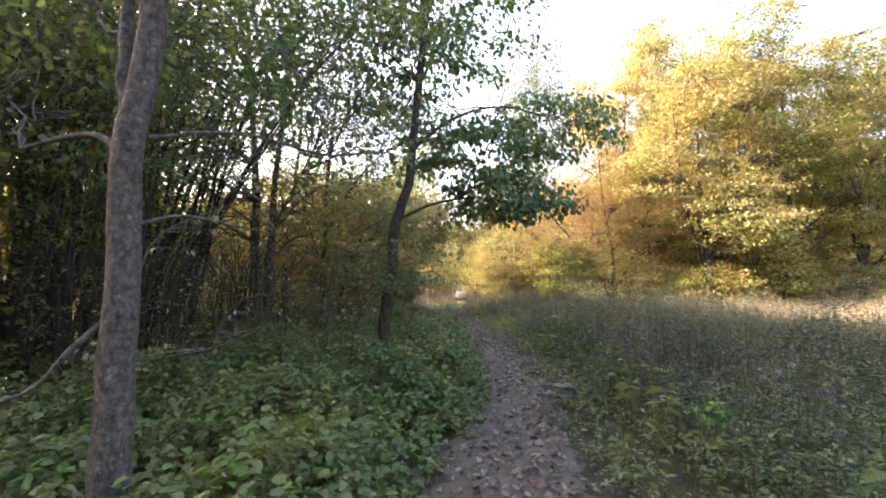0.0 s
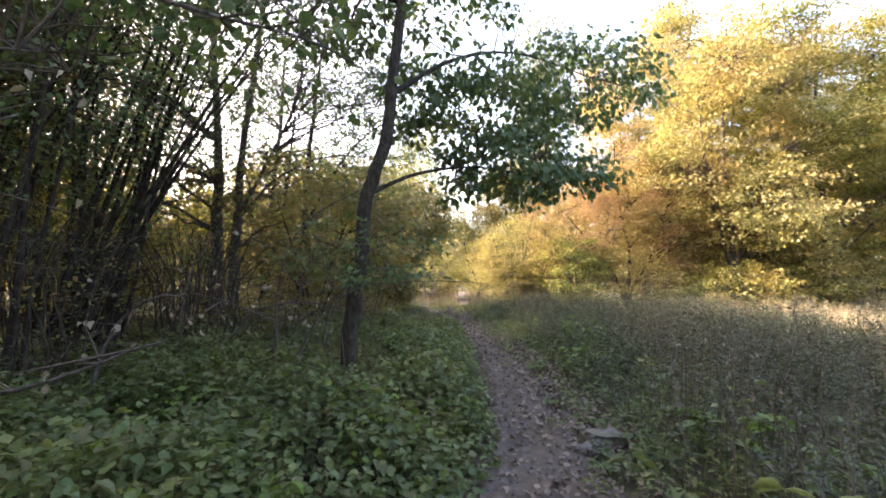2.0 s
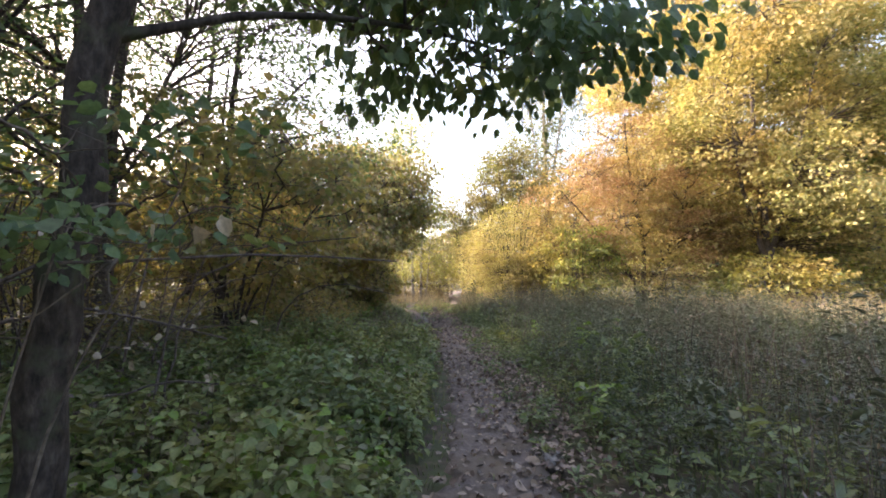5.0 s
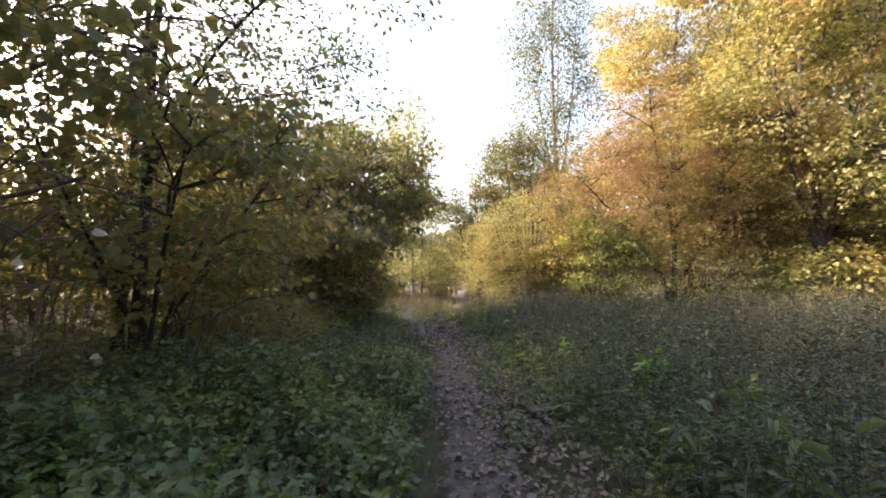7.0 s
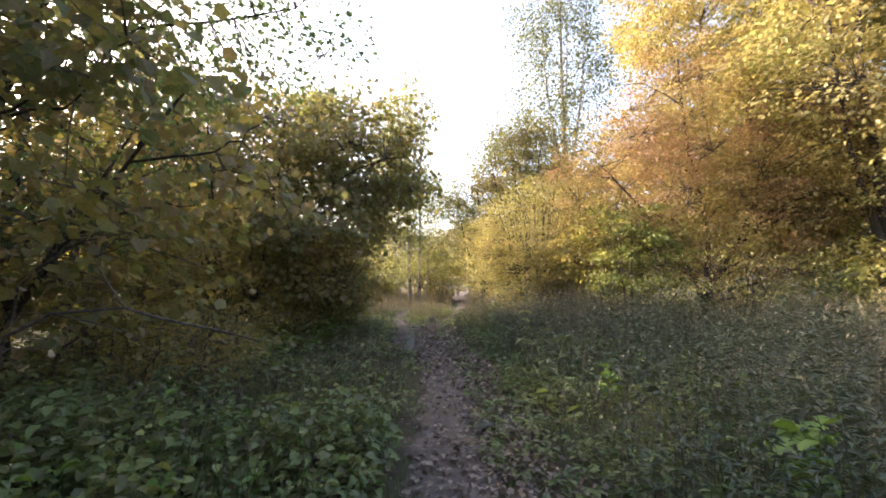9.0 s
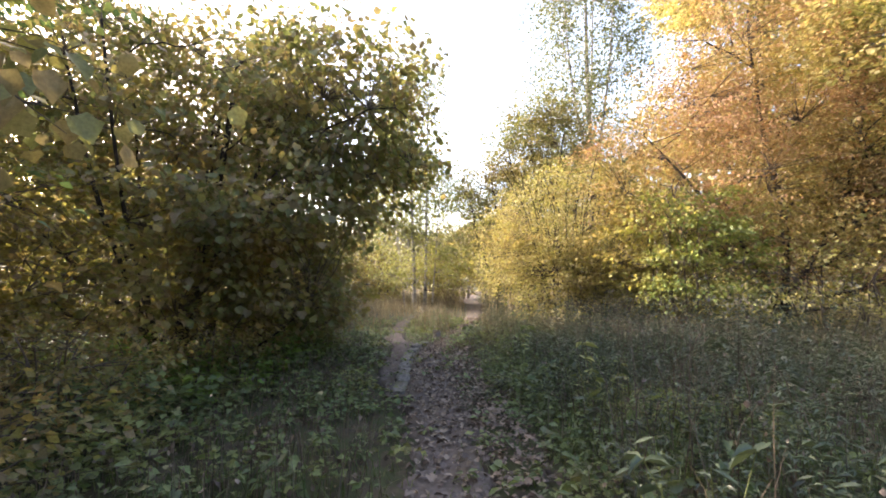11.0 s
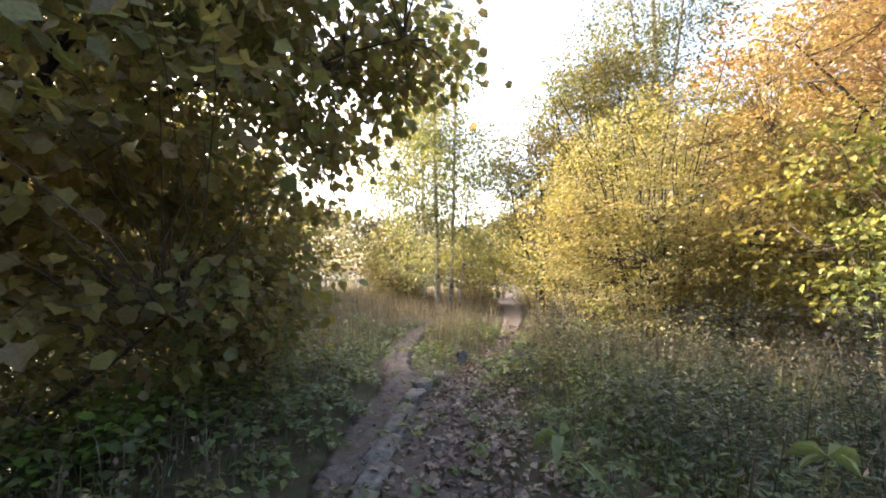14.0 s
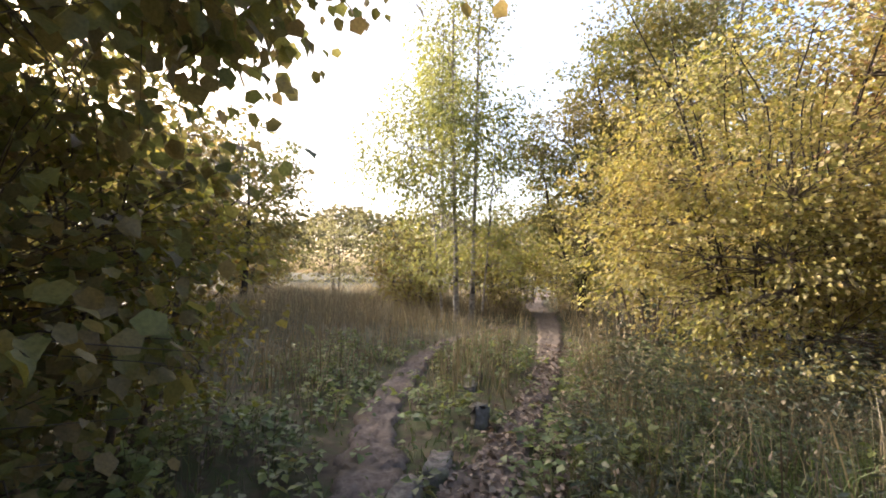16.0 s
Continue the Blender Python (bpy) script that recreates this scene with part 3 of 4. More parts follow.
tree("hazel", "yellow autumn hazel bush with many thin stems", "hazel bush", (4.0, 27.2, 0), hazel_stems(22, 5.2, 2.3),
     [((0.35, 0, 2.85), (2.55, 2.2, 2.15), 760), ((-0.7, -0.6, 1.7), (1.9, 1.5, 1.0), 150), ((0.8, -1.0, 1.5), (2.0, 0.9, 0.8), 90), ((0.3, -1.2, 0.7), (1.8, 0.8, 0.4), 50)], LEAF_HAZEL, BARK_DARK, 52, 0.064, "oval", 40, 0.42, limbs=20, limb_r=0.015, hollow=0.5)
tree("hazel", "brown leaved bush reaching to the ground under the maple", "hazel bush", (-2.75, 23.5, 0), hazel_stems(10, 2.6, 1.2),
     [((0, 0, 1.3), (1.25, 1.3, 1.2), 210), ((-1.2, -0.9, 0.9), (1.3, 1.0, 0.75), 90)], LEAF_UNDER, BARK_TWIG, 56, 0.065, "oval", 28, 0.35, limbs=10, limb_r=0.012)
tree("hazel", "green and yellow hazel bush at the edge of the grass", "hazel bush", (6.4, 24.6, 0), hazel_stems(12, 3.4, 1.4),
     [((0, 0, 2.1), (1.8, 1.4, 1.6), 280)], LEAF_GREENYELLOW, BARK_TWIG, 53, 0.1, "oval", 24, 0.42, limbs=12, limb_r=0.015)
tree("hazel", "pale yellow bush beyond the bend of the path", "hazel bush", (3.4, 31.0, 0), hazel_stems(14, 4.4, 1.8),
     [((0, 0, 2.6), (1.9, 1.7, 2.1), 200)], LEAF_HAZEL, BARK_TWIG, 54, 0.085, "small", 28, 0.45, limbs=12, limb_r=0.015)
tree("hazel", "low golden bush under the copper tree", "hazel bush", (9.0, 23.6, 0), hazel_stems(10, 2.2, 1.5),
     [((0, 0, 1.3), (2.6, 1.2, 0.9), 130)], LEAF_HAZEL, BARK_TWIG, 55, 0.085, "small", 26, 0.45, limbs=10, limb_r=0.015)

# olive trees, the airy poplar and the birch beyond
tree("willow", "rounded olive green tree above the bushes", "willow tree", (4.6, 36.6, 0), [([(0, 0, 0), (0.1, 0, 4), (-0.3, 0, 9.5)], 0.16, 0.04), ([(0.05, 0, 2), (1.0, 0, 6), (1.5, 0, 9)], 0.1, 0.03), ([(0, 0, 2.5), (-1.0, 0, 6), (-1.5, 0, 8.6)], 0.09, 0.03)],
     [((0.2, 0, 7.8), (2.6, 2.4, 2.9), 380), ((0, 0, 4.5), (2.2, 2.0, 2.0), 120)], LEAF_OLIVE, BARK_DARK, 61, 0.15, "small", 44, 0.5, limbs=18, flat=0.6)
tree("willow", "low olive brown tree behind the yellow bushes", "willow tree", (2.5, 36.0, 0), [([(0, 0, 0), (0.2, 0, 3), (-0.2, 0, 6.4)], 0.11, 0.03), ([(0, 0, 1), (-0.8, 0, 3), (-1.2, 0, 5)], 0.07, 0.02)],
     [((-0.1, 0, 4.6), (1.8, 1.8, 2.7), 280), ((0.4, 0, 1.8), (1.5, 1.5, 1.4), 100)], LEAF_OLIVE, BARK_DARK, 62, 0.13, "small", 38, 0.45, limbs=14)
tree("poplar", "tall airy pale poplar with thin upright branches", "poplar tree", (8.2, 40.0, 0),
     [([(0, 0, 0), (0.1, 0, 8), (0, 0, 16), (0.2, 0, 25)], 0.24, 0.03), ([(0.1, 0, 6), (1.2, 0, 13), (1.9, 0, 21)], 0.11, 0.02), ([(0.1, 0, 7), (-0.9, 0, 13), (-1.4, 0, 20)], 0.1, 0.02), ([(0, 0, 9), (0.5, 0.6, 15), (0.8, 0.8, 22)], 0.09, 0.02)],
     [((0.2, 0, 16), (3.4, 3, 9), 460), ((0.2, 0, 8), (2.4, 2.2, 4), 120)], LEAF_POPLAR, BARK_PALE, 63, 0.18, "small", 36, 0.8, limbs=36, flat=0.9, hollow=0.3, limb_r=0.05)
tree("birch", "slim birch with white stems and light green leaves", "birch tree", (-1.4, 34.7, 0),
     [([(0, 0, 0), (-0.1, 0, 4), (-0.2, 0, 8.5), (-0.1, 0, 13)], 0.085, 0.02), ([(0.45, 0.1, 0), (0.55, 0.1, 4), (0.6, 0.1, 8), (0.7, 0.1, 11)], 0.075, 0.02), ([(-0.5, 0.3, 0), (-0.8, 0.3, 3), (-1.1, 0.3, 6.5)], 0.045, 0.015), ([(0.8, -0.3, 0), (1.0, -0.3, 2.4), (1.2, -0.2, 5.5)], 0.04, 0.015)],
     [((0, 0, 9.4), (1.4, 1.4, 4.0), 190), ((-0.3, 0, 5.4), (2.9, 1.9, 2.3), 330), ((0.3, 0, 2.4), (2.4, 1.6, 1.3), 90)], LEAF_BIRCH, BARK_PALE, 64, 0.13, "small", 32, 0.5, limbs=30, flat=0.9, hollow=0.3, droop=0.8, limb_r=0.025)
tree("birch", "distant thin birch with hanging pale twigs", "birch tree", (-4.2, 47, 0), [([(0, 0, 0), (0.1, 0, 6), (0, 0, 13), (0.1, 0, 17.5)], 0.12, 0.02)],
     [((0, 0, 11.5), (1.6, 1.6, 5), 260)], LEAF_BIRCH, BARK_PALE, 65, 0.16, "small", 26, 0.6, limbs=18, flat=0.9, hollow=0.2, droop=0.8)
for k, (x, y, h, w, mat) in enumerate([(-12.0, 50.4, 6.0, 2.6, LEAF_PALE), (-3.6, 38.0, 3.4, 1.7, LEAF_HAZEL), (-0.2, 38.5, 3.2, 1.6, LEAF_HAZEL), (-5.0, 43.5, 4.6, 2.0, LEAF_OLIVE), (2.8, 40.0, 4.2, 1.7, LEAF_HAZEL), (-17.5, 48.0, 4.0, 2.0, LEAF_OLIVE), (-15.5, 46.0, 3.6, 2.2, LEAF_UNDER), (0.9, 44.5, 7.0, 2.8, LEAF_OLIVE), (-18.5, 52.0, 5.5, 3.0, LEAF_OLIVE)]):
    tree("bush", ["pale cream bush standing in dry grass", "yellow bush in the dry grass"][k > 0], "bush", (x, y, 0), hazel_stems(9, h, w * 0.7),
         [((0, 0, h * 0.52), (w, w, h * 0.46), 170)], mat, BARK_TWIG, 70 + k, 0.18, "small", 18, 0.5, limbs=8, limb_r=0.02, group="bushes in the dry grass")
for k, (x, y, h, w, mat) in enumerate([(-13.0, 41, 9.0, 3.0, LEAF_OLIVE), (-17.5, 39, 8.5, 3.2, LEAF_GREENYELLOW), (-15.0, 33.0, 7.5, 3.2, LEAF_UNDER), (-11.0, 31.5, 5.5, 2.6, LEAF_UNDER), (-21, 45, 10, 3.6, LEAF_OLIVE)]):
    tree("tree", "mid green tree at the edge of the dry meadow", "tree", (x, y, 0), [([(0, 0, 0), (0.2, 0, h * 0.4), (0, 0, h * 0.9)], 0.15, 0.03)],
         [((0, 0, h * 0.58), (w, w, h * 0.4), 280)], mat, BARK_DARK, 90 + k, 0.21, "small", 38, 0.65, limbs=14, group="trees at the meadow's far edge")

# ---- the wood beside the path ----
rng = np.random.default_rng(81)
for k, (x, y, n, h, out) in enumerate([(-6.8, 7.2, 8, 8, 2.2), (-8.6, 9.6, 11, 8.5, 2.4), (-6.2, 4.8, 12, 8, 1.8), (-8.4, 7.0, 14, 8.5, 2.0), (-8.6, 12.4, 10, 8, 2.2), (-9.8, 10.6, 12, 8.5, 2.4), (-10.4, 15.0, 10, 8, 2.2), (-7.4, 4.2, 16, 7, 1.6), (-9.6, 5.0, 16, 8, 2.0), (-8.2, 9.0, 16, 7, 2.0), (-10.6, 8.0, 16, 8, 2.2), (-7.8, 6.2, 18, 6, 1.8)]):
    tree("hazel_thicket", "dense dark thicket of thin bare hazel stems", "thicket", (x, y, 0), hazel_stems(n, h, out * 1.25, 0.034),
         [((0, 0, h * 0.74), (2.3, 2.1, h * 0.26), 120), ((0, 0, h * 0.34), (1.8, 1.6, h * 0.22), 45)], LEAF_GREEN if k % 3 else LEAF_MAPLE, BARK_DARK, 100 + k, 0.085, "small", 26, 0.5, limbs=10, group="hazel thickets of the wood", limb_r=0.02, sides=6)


def leaning_stems(n, h, lean, r):
    """Stout stems that fan out of one stool, most of them leaning to one side."""
    rows = []
    for _ in range(n):
        o, d = rng.normal(lean, 0.14) * h, rng.normal(0.02, 0.08) * h
        bx, by = rng.uniform(-0.75, 0.75), rng.uniform(-0.5, 0.5)
        top = h * rng.uniform(0.75, 1.0)
        rows.append(([(bx, by, 0), (bx + 0.14 * o, by + 0.1 * d, top * 0.22), (bx + 0.5 * o + rng.normal(0, 0.09), by + 0.45 * d, top * 0.58), (bx + o, by + d, top)], r * rng.uniform(0.5, 1.25), 0.012))
    return rows


for k, (x, y, n, h, lean, r) in enumerate([(-5.85, 9.8, 11, 7.6, 0.24, 0.07), (-7.1, 11.4, 12, 8.0, 0.18, 0.06), (-5.6, 7.2, 8, 7.4, 0.12, 0.045), (-7.4, 8.6, 14, 7.8, 0.2, 0.05)]):
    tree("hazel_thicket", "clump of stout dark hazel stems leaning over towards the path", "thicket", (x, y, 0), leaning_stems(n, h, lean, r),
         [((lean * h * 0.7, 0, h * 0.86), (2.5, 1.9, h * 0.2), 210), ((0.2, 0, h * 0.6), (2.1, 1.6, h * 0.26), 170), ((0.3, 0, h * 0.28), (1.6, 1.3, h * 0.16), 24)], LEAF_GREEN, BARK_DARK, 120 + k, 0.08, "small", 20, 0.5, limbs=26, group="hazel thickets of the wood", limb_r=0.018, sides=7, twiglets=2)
for k, (x, y, h, w) in enumerate([(-7.4, 17.6, 5.0, 2.3), (-9.6, 19.2, 5.6, 2.6), (-11.6, 17.4, 5.2, 2.6), (-4.6, 17.4, 3.4, 1.6), (-9.2, 14.4, 4.2, 1.9)]):
    tree("bush", "tall yellow green bush lit from behind in the wood", "bush", (x, y, 0), hazel_stems(9, h, w * 0.8, 0.02),
         [((0, 0, h * 0.55), (w, w, h * 0.43), 230)], LEAF_UNDER, BARK_TWIG, 560 + k, 0.09, "small", 28, 0.5, limbs=14, group="undergrowth of the wood", limb_r=0.015, flat=0.25)
for k in range(18):
    x, y = rng.uniform(-21, -9), rng.uniform(5, 19)
    if k > 13:
        x, y = [(-8.8, 24.4), (-10.5, 17.0), (-6.6, 25.4), (-10.0, 27.5)][k - 14]
    h = rng.uniform(2.5, 4.6)
    tree("bush", "sunlit yellow green undergrowth bush inside the wood", "bush", (x, y, 0), hazel_stems(6, h, 1.5),
         [((0, 0, h * 0.5), (2.2, 2.2, h * 0.45), 110)], LEAF_UNDER, BARK_TWIG, 130 + k, 0.1, "small", 26, 0.6, limbs=6, group="undergrowth of the wood", limb_r=0.015)
# first two added to shade path and weeds, the rest to darken the wood
for x, y, h in [(-7.6, 27.4, 5.5), (-10.6, 13.6, 9.0), (-7.8, 8.3, 10.0), (-10.5, 9.8, 10.5), (-6.6, 4.6, 9.0)]:
    tree("tree", "broad dark tree added at the edge of the wood for shade", "tree", (x, y, 0), [([(0, 0, 0), (0.2, 0, h * 0.4), (0.1, 0.2, h * 0.9)], 0.14, 0.04)],
         [((0, 0, h * 0.68), (3.0, 2.8, h * 0.32), 300)], LEAF_MAPLE, BARK_DARK, int(y * 10), 0.12, "small", 28, 0.7, limbs=16, group="trees of the wood")
for k in range(12):
    x, y = -11 - 2.2 * (k % 4) - rng.uniform(0, 2), -4 + 7 * (k // 4) * 1.6 + rng.uniform(0, 8)
    if k >= 8:
        # these four stand almost out of view, added to shade path and weeds
        x, y = [(-12.2, 14.6), (-13.6, 17.4), (-11.6, 19.0), (-12.4, 11.4)][k - 8]
    h = rng.uniform(10, 14)
    tree("tree", "dark woodland tree added deeper in the wood for cover and shade", "tree", (x, y, 0), [([(0, 0, 0), (0.2, 0, h * 0.4), (0.1, 0.2, h * 0.9)], 0.16, 0.04)],
         [((0, 0, h * 0.7), (3.4, 3.4, h * 0.28), 190)], LEAF_GREEN, BARK_DARK, 160 + k, 0.12, "small", 26, 0.8, limbs=12, group="trees of the wood")


# ---- far woods that close the view ----
def far_wood(name, label, centre_line, n, h, seed, leaf, mat):
    g = np.random.default_rng(seed)
    line = smooth_line(centre_line, 200)
    q = line[g.integers(0, 200, n)] + np.clip(g.normal(0, 1, (n, 3)), -1.6, 1.6) * (4, 4, 0)
    key = np.sin(q[:, 0] * 0.33) * 0.5 + np.sin(q[:, 0] * 0.11 + q[:, 1] * 0.17) * 0.5
    q[:, 2] = (h * (0.82 + 0.16 * key)) * np.sqrt(g.random(n))
    v, f = leaves(g, q, g.normal(size=(n, 3)), g.normal(size=(n, 3)) + (0, 0, 0.8), leaf * g.uniform(0.6, 1.4, n), "small")
    ob = new(name, mesh_of(name, v, f, mat))
    tagged(ob, label, "woods", kind="stuff")


far_wood("far_woods", "hazy brown autumn wood along the horizon", [(-110, 60, 0), (-60, 95, 0), (-10, 105, 0), (40, 95, 0), (90, 60, 0)], 32000, 14.5, 7, 0.9, LEAF_FAR)
far_wood("far_woods", "yellow autumn wood behind the clearing", [(12, 60, 0), (30, 52, 0), (45, 42, 0), (55, 25, 0), (52, 5, 0), (45, -15, 0)], 24000, 18, 8, 0.8, LEAF_YELLOW)
far_wood("far_woods", "green wood beyond the thicket", [(-20, -12, 0), (-28, 10, 0), (-30, 35, 0), (-34, 50, 0)], 30000, 8, 9, 0.5, LEAF_UNDER)
far_wood("wood_interior", "dark leafy inside of the wood", [(-9, -8, 0), (-12, 0, 0), (-14, 9, 0), (-15, 20, 0), (-18, 30, 0)], 26000, 5.5, 12, 0.22, LEAF_UNDER)
far_wood("far_woods", "wood behind the start of the path", [(-20, -18, 0), (0, -24, 0), (25, -22, 0), (45, -15, 0)], 16000, 13, 10, 0.7, LEAF_GREEN)


# ---- low plants ----
FRESH = leaf_material("fresh green leaves", [(0.11, 0.2, 0.04), (0.17, 0.26, 0.05)], None, 0.4)
def scatter(g, n, x0, x1, y0, y1, gap_min):
    p = np.stack([g.uniform(x0, x1, n), g.uniform(y0, y1, n)], -1)
    d = path_gap(p[:, 0], p[:, 1])
    ok = d > gap_min + 0.15 * g.normal(size=n)
    edge = np.minimum(p[:, 1] - y0, y1 - p[:, 1])
    for bound in (x0, x1):
        if abs(bound) > 3.2:
            edge = np.minimum(edge, np.abs(p[:, 0] - bound))
    ok &= g.random(n) < 0.1 + edge / 1.8
    return p[ok], d[ok]


def herbs(name, label, mat, seed, n, area, height, leaf, shape="oval", per=9, gap_min=0.05, width=1.0, clump=1.0):
    """Leafy weeds: stalks with leaves in whorls."""
    g = np.random.default_rng(seed)
    p, d = scatter(g, n, *area, gap_min)
    patch = 0.5 + 0.5 * np.sin(p[:, 0] * 2.3 + 1.3 * np.sin(p[:, 1] * 1.1 + seed)) * np.sin(p[:, 1] * 1.9 + np.sin(1.4 * p[:, 0] + seed))
    keep = g.random(len(p)) < 0.2 + 0.8 * patch * clump
    p, d, patch = p[keep], d[keep], patch[keep]
    h = height * g.uniform(0.5, 1.15, len(p)) * np.clip(0.35 + d * 0.9, 0.35, 1) * (0.5 + 0.8 * patch)
    lean = g.normal(0, 0.16, (len(p), 2))
    u = g.uniform(0.25, 1.0, (len(p), per))
    a = g.uniform(0, 2 * np.pi, (len(p), per))
    r = leaf * g.uniform(0.1, 0.6, (len(p), per))
    q = np.stack([p[:, :1] + lean[:, :1] * h[:, None] * u + r * np.cos(a), p[:, 1:] + lean[:, 1:] * h[:, None] * u + r * np.sin(a), h[:, None] * u + 0.02], -1).reshape(-1, 3)
    al = np.stack([np.cos(a), np.sin(a), g.uniform(-0.5, 0.35, a.shape)], -1).reshape(-1, 3)
    v, f = leaves(g, q, al, g.normal(0, 0.4, q.shape) + (0, 0, 1), leaf * g.uniform(0.5, 1.3, len(q)), shape, width)
    ob = new(name, mesh_of(name, v, f, mat))
    tagged(ob, label, "weeds", kind="stuff")
    stalk = [([(x, y, 0), (x + b * hh * 0.5, y + c * hh * 0.5, hh * 0.55), (x + b * hh, y + c * hh, hh)], [0.003, 0.0025, 0.0015]) for (x, y), (b, c), hh in zip(p[::4], lean[::4], h[::4])]
    v, f = tubes(stalk, 3)
    part("stalks", v, f, mat, ob, kind="stuff")


def blades(name, label, mat, seed, n, area, height, wide, gap_min=0.0, bend=0.5, heads=False, keep_at=0.4):
    """Grass blades and stalks, curved strips that taper to a point."""
    g = np.random.default_rng(seed)
    p, d = scatter(g, n, *area, gap_min)
    patch = 0.5 + 0.5 * np.sin(p[:, 0] * 1.1 + 2 * np.sin(p[:, 1] * 0.7 + seed)) * np.sin(p[:, 1] * 1.2 + np.sin(p[:, 0] * 1.3 + seed))
    ok = g.random(len(p)) < keep_at + (1 - keep_at) * patch
    p, d, patch = p[ok], d[ok], patch[ok]
    m = len(p)
    h = height * g.uniform(0.45, 1.2, m) * np.clip(0.3 + d, 0.3, 1) * (0.6 + 0.6 * patch) * (1 + 0.22 * np.sin(p[:, 0] * 0.8 + 1.7 * np.sin(p[:, 1] * 0.55)))
    a, t = g.uniform(0, 2 * np.pi, m), g.uniform(0, 2 * np.pi, m)
    b = bend * g.uniform(0.1, 1.0, m) * h
    side = np.stack([np.cos(t), np.sin(t), 0 * t], -1) * wide * g.uniform(0.6, 1.4, m)[:, None]
    base = np.concatenate([p, np.full((m, 1), -0.01)], 1)
    way = np.stack([np.cos(a), np.sin(a), 0 * a], -1)
    rows = []
    for u, w in ((0, 1.0), (0.6, 0.8)):
        c = base + way * (b * u**2)[:, None] + np.array([0, 0, 1.0]) * (h * (u - 0.12 * bend * u**3))[:, None]
        rows += [c - side * w, c + side * w]
    tip = base + way * b[:, None] + np.array([0, 0, 1.0]) * (h * (1 - 0.25 * bend))[:, None]
    v = np.stack(rows + [tip - side * 0.1, tip + side * 0.1], 1)
    f = np.array([(0, 1, 3, 2), (2, 3, 5, 4)])[None] + (np.arange(m) * 6)[:, None, None]
    ob = new(name, mesh_of(name, v.reshape(-1, 3), f.reshape(-1, 4), mat))
    tagged(ob, label, "grass", kind="stuff")
    if heads:
        top = tip[::3]
        k = 4
        q = (top[:, None] + g.normal(0, 1, (len(top), k, 3)) * (0.025, 0.025, 0.09) - (0, 0, 0.06)).reshape(-1, 3)
        v, f = leaves(g, q, g.normal(0, 0.6, q.shape) + (0, 0, 1), g.normal(size=q.shape), 0.035 * g.uniform(0.5, 1.4, len(q)), "small")
        part("seed_heads", v, f, mat, ob, kind="stuff")


herbs("ground_herbs", "lush green nettles and ground elder beside the path", HERB, 201, 15500, (-5.0, 0.6, 0.6, 15), 0.58, 0.072, "oval", 14)
herbs("ground_herbs", "low green herbs under the trees", HERB, 202, 7000, (-9, -1.5, 1, 24), 0.5, 0.11, "small", 8)
herbs("ground_herbs", "mixed weeds on the open side of the path", HERB, 203, 4200, (1.2, 4.5, 1, 22), 0.42, 0.075, "small", 14, 0.05, 0.6)
herbs("tall_weeds", "tall grey green weeds going to seed", HERB_GREY, 204, 16000, (2.0, 11.5, 2, 23), 0.85, 0.06, "small", 15, 0.3, 0.42)
herbs("ground_herbs", "green herbs along the bend of the path", HERB, 205, 3500, (-3.0, 3.2, 15, 30), 0.34, 0.085, "small", 9)
blades("grass_tufts", "soft green grass along the path edges", GRASS, 211, 26000, (-2.0, 3.4, 1, 30), 0.34, 0.0045, -0.07, 0.9)
blades("grass_tufts", "long grass between the weeds", GRASS, 212, 26000, (1.8, 14, 2, 24), 0.6, 0.004, 0.3, 0.7)
blades("dead_weeds", "brown dead weed stalks with seed heads", STRAW_BROWN, 213, 12000, (1.8, 11.5, 3, 24), 0.95, 0.004, 0.35, 0.35, True, 0.1)
blades("sunlit_grass", "pale dry grass in the sunlit clearing", STRAW, 214, 28000, (9.5, 30, 14, 30), 0.95, 0.006, 1.0, 0.5, True)
blades("dry_meadow", "brown dry meadow grass beyond the bend", MEADOW, 215, 32000, (-14, 3.5, 24.5, 46), 0.75, 0.006, 0.25, 0.45, True)
blades("dry_meadow", "straw coloured meadow grass at the far edge", STRAW, 216, 16000, (-22, 10, 32, 58), 0.8, 0.008, 0.3, 0.45, True)
blades("dead_weeds", "brown tall weeds on the bank beside the path", STRAW_BROWN, 217, 9000, (-4.5, 0.6, 4, 25), 0.55, 0.0035, 0.25, 0.3, True)
herbs("tall_weeds", "tall dark mugwort clumps standing above the grass", HERB_GREY, 206, 2600, (2.6, 12, 5, 24), 1.2, 0.062, "small", 32, 0.5, 0.42)
herbs("ground_herbs", "pale young nettle shoots between the herbs", FRESH, 207, 2600, (-4.2, 0.4, 1, 14), 0.5, 0.075, "oval", 9, 0.1)
herbs("ground_herbs", "broad green dock leaves beside the path", HERB, 208, 450, (1.4, 6, 2, 20), 0.42, 0.14, "oval", 7, 0.15, 0.8)
herbs("ground_herbs", "yellow green seedlings catching the sun under the maple", FRESH, 209, 900, (-6.5, -1.5, 18.6, 22.4), 0.5, 0.09, "oval", 9, 0.2)
herbs("ground_herbs", "grey green weeds between the path and the hazel", HERB_GREY, 231, 3800, (1.0, 7.0, 18, 26), 0.5, 0.065, "small", 16, 0.15, 0.42)
herbs("tall_weeds", "tall drying weeds round the foot of the hazel", HERB_GREY, 232, 1700, (1.6, 8.5, 23.5, 27.6), 0.95, 0.065, "small", 24, 0.2, 0.42)
blades("dead_weeds", "brown stalks and grass under the hazel", MEADOW, 233, 7000, (1.4, 9.0, 23.0, 27.6), 0.8, 0.0045, 0.2, 0.5, True, 0.3)
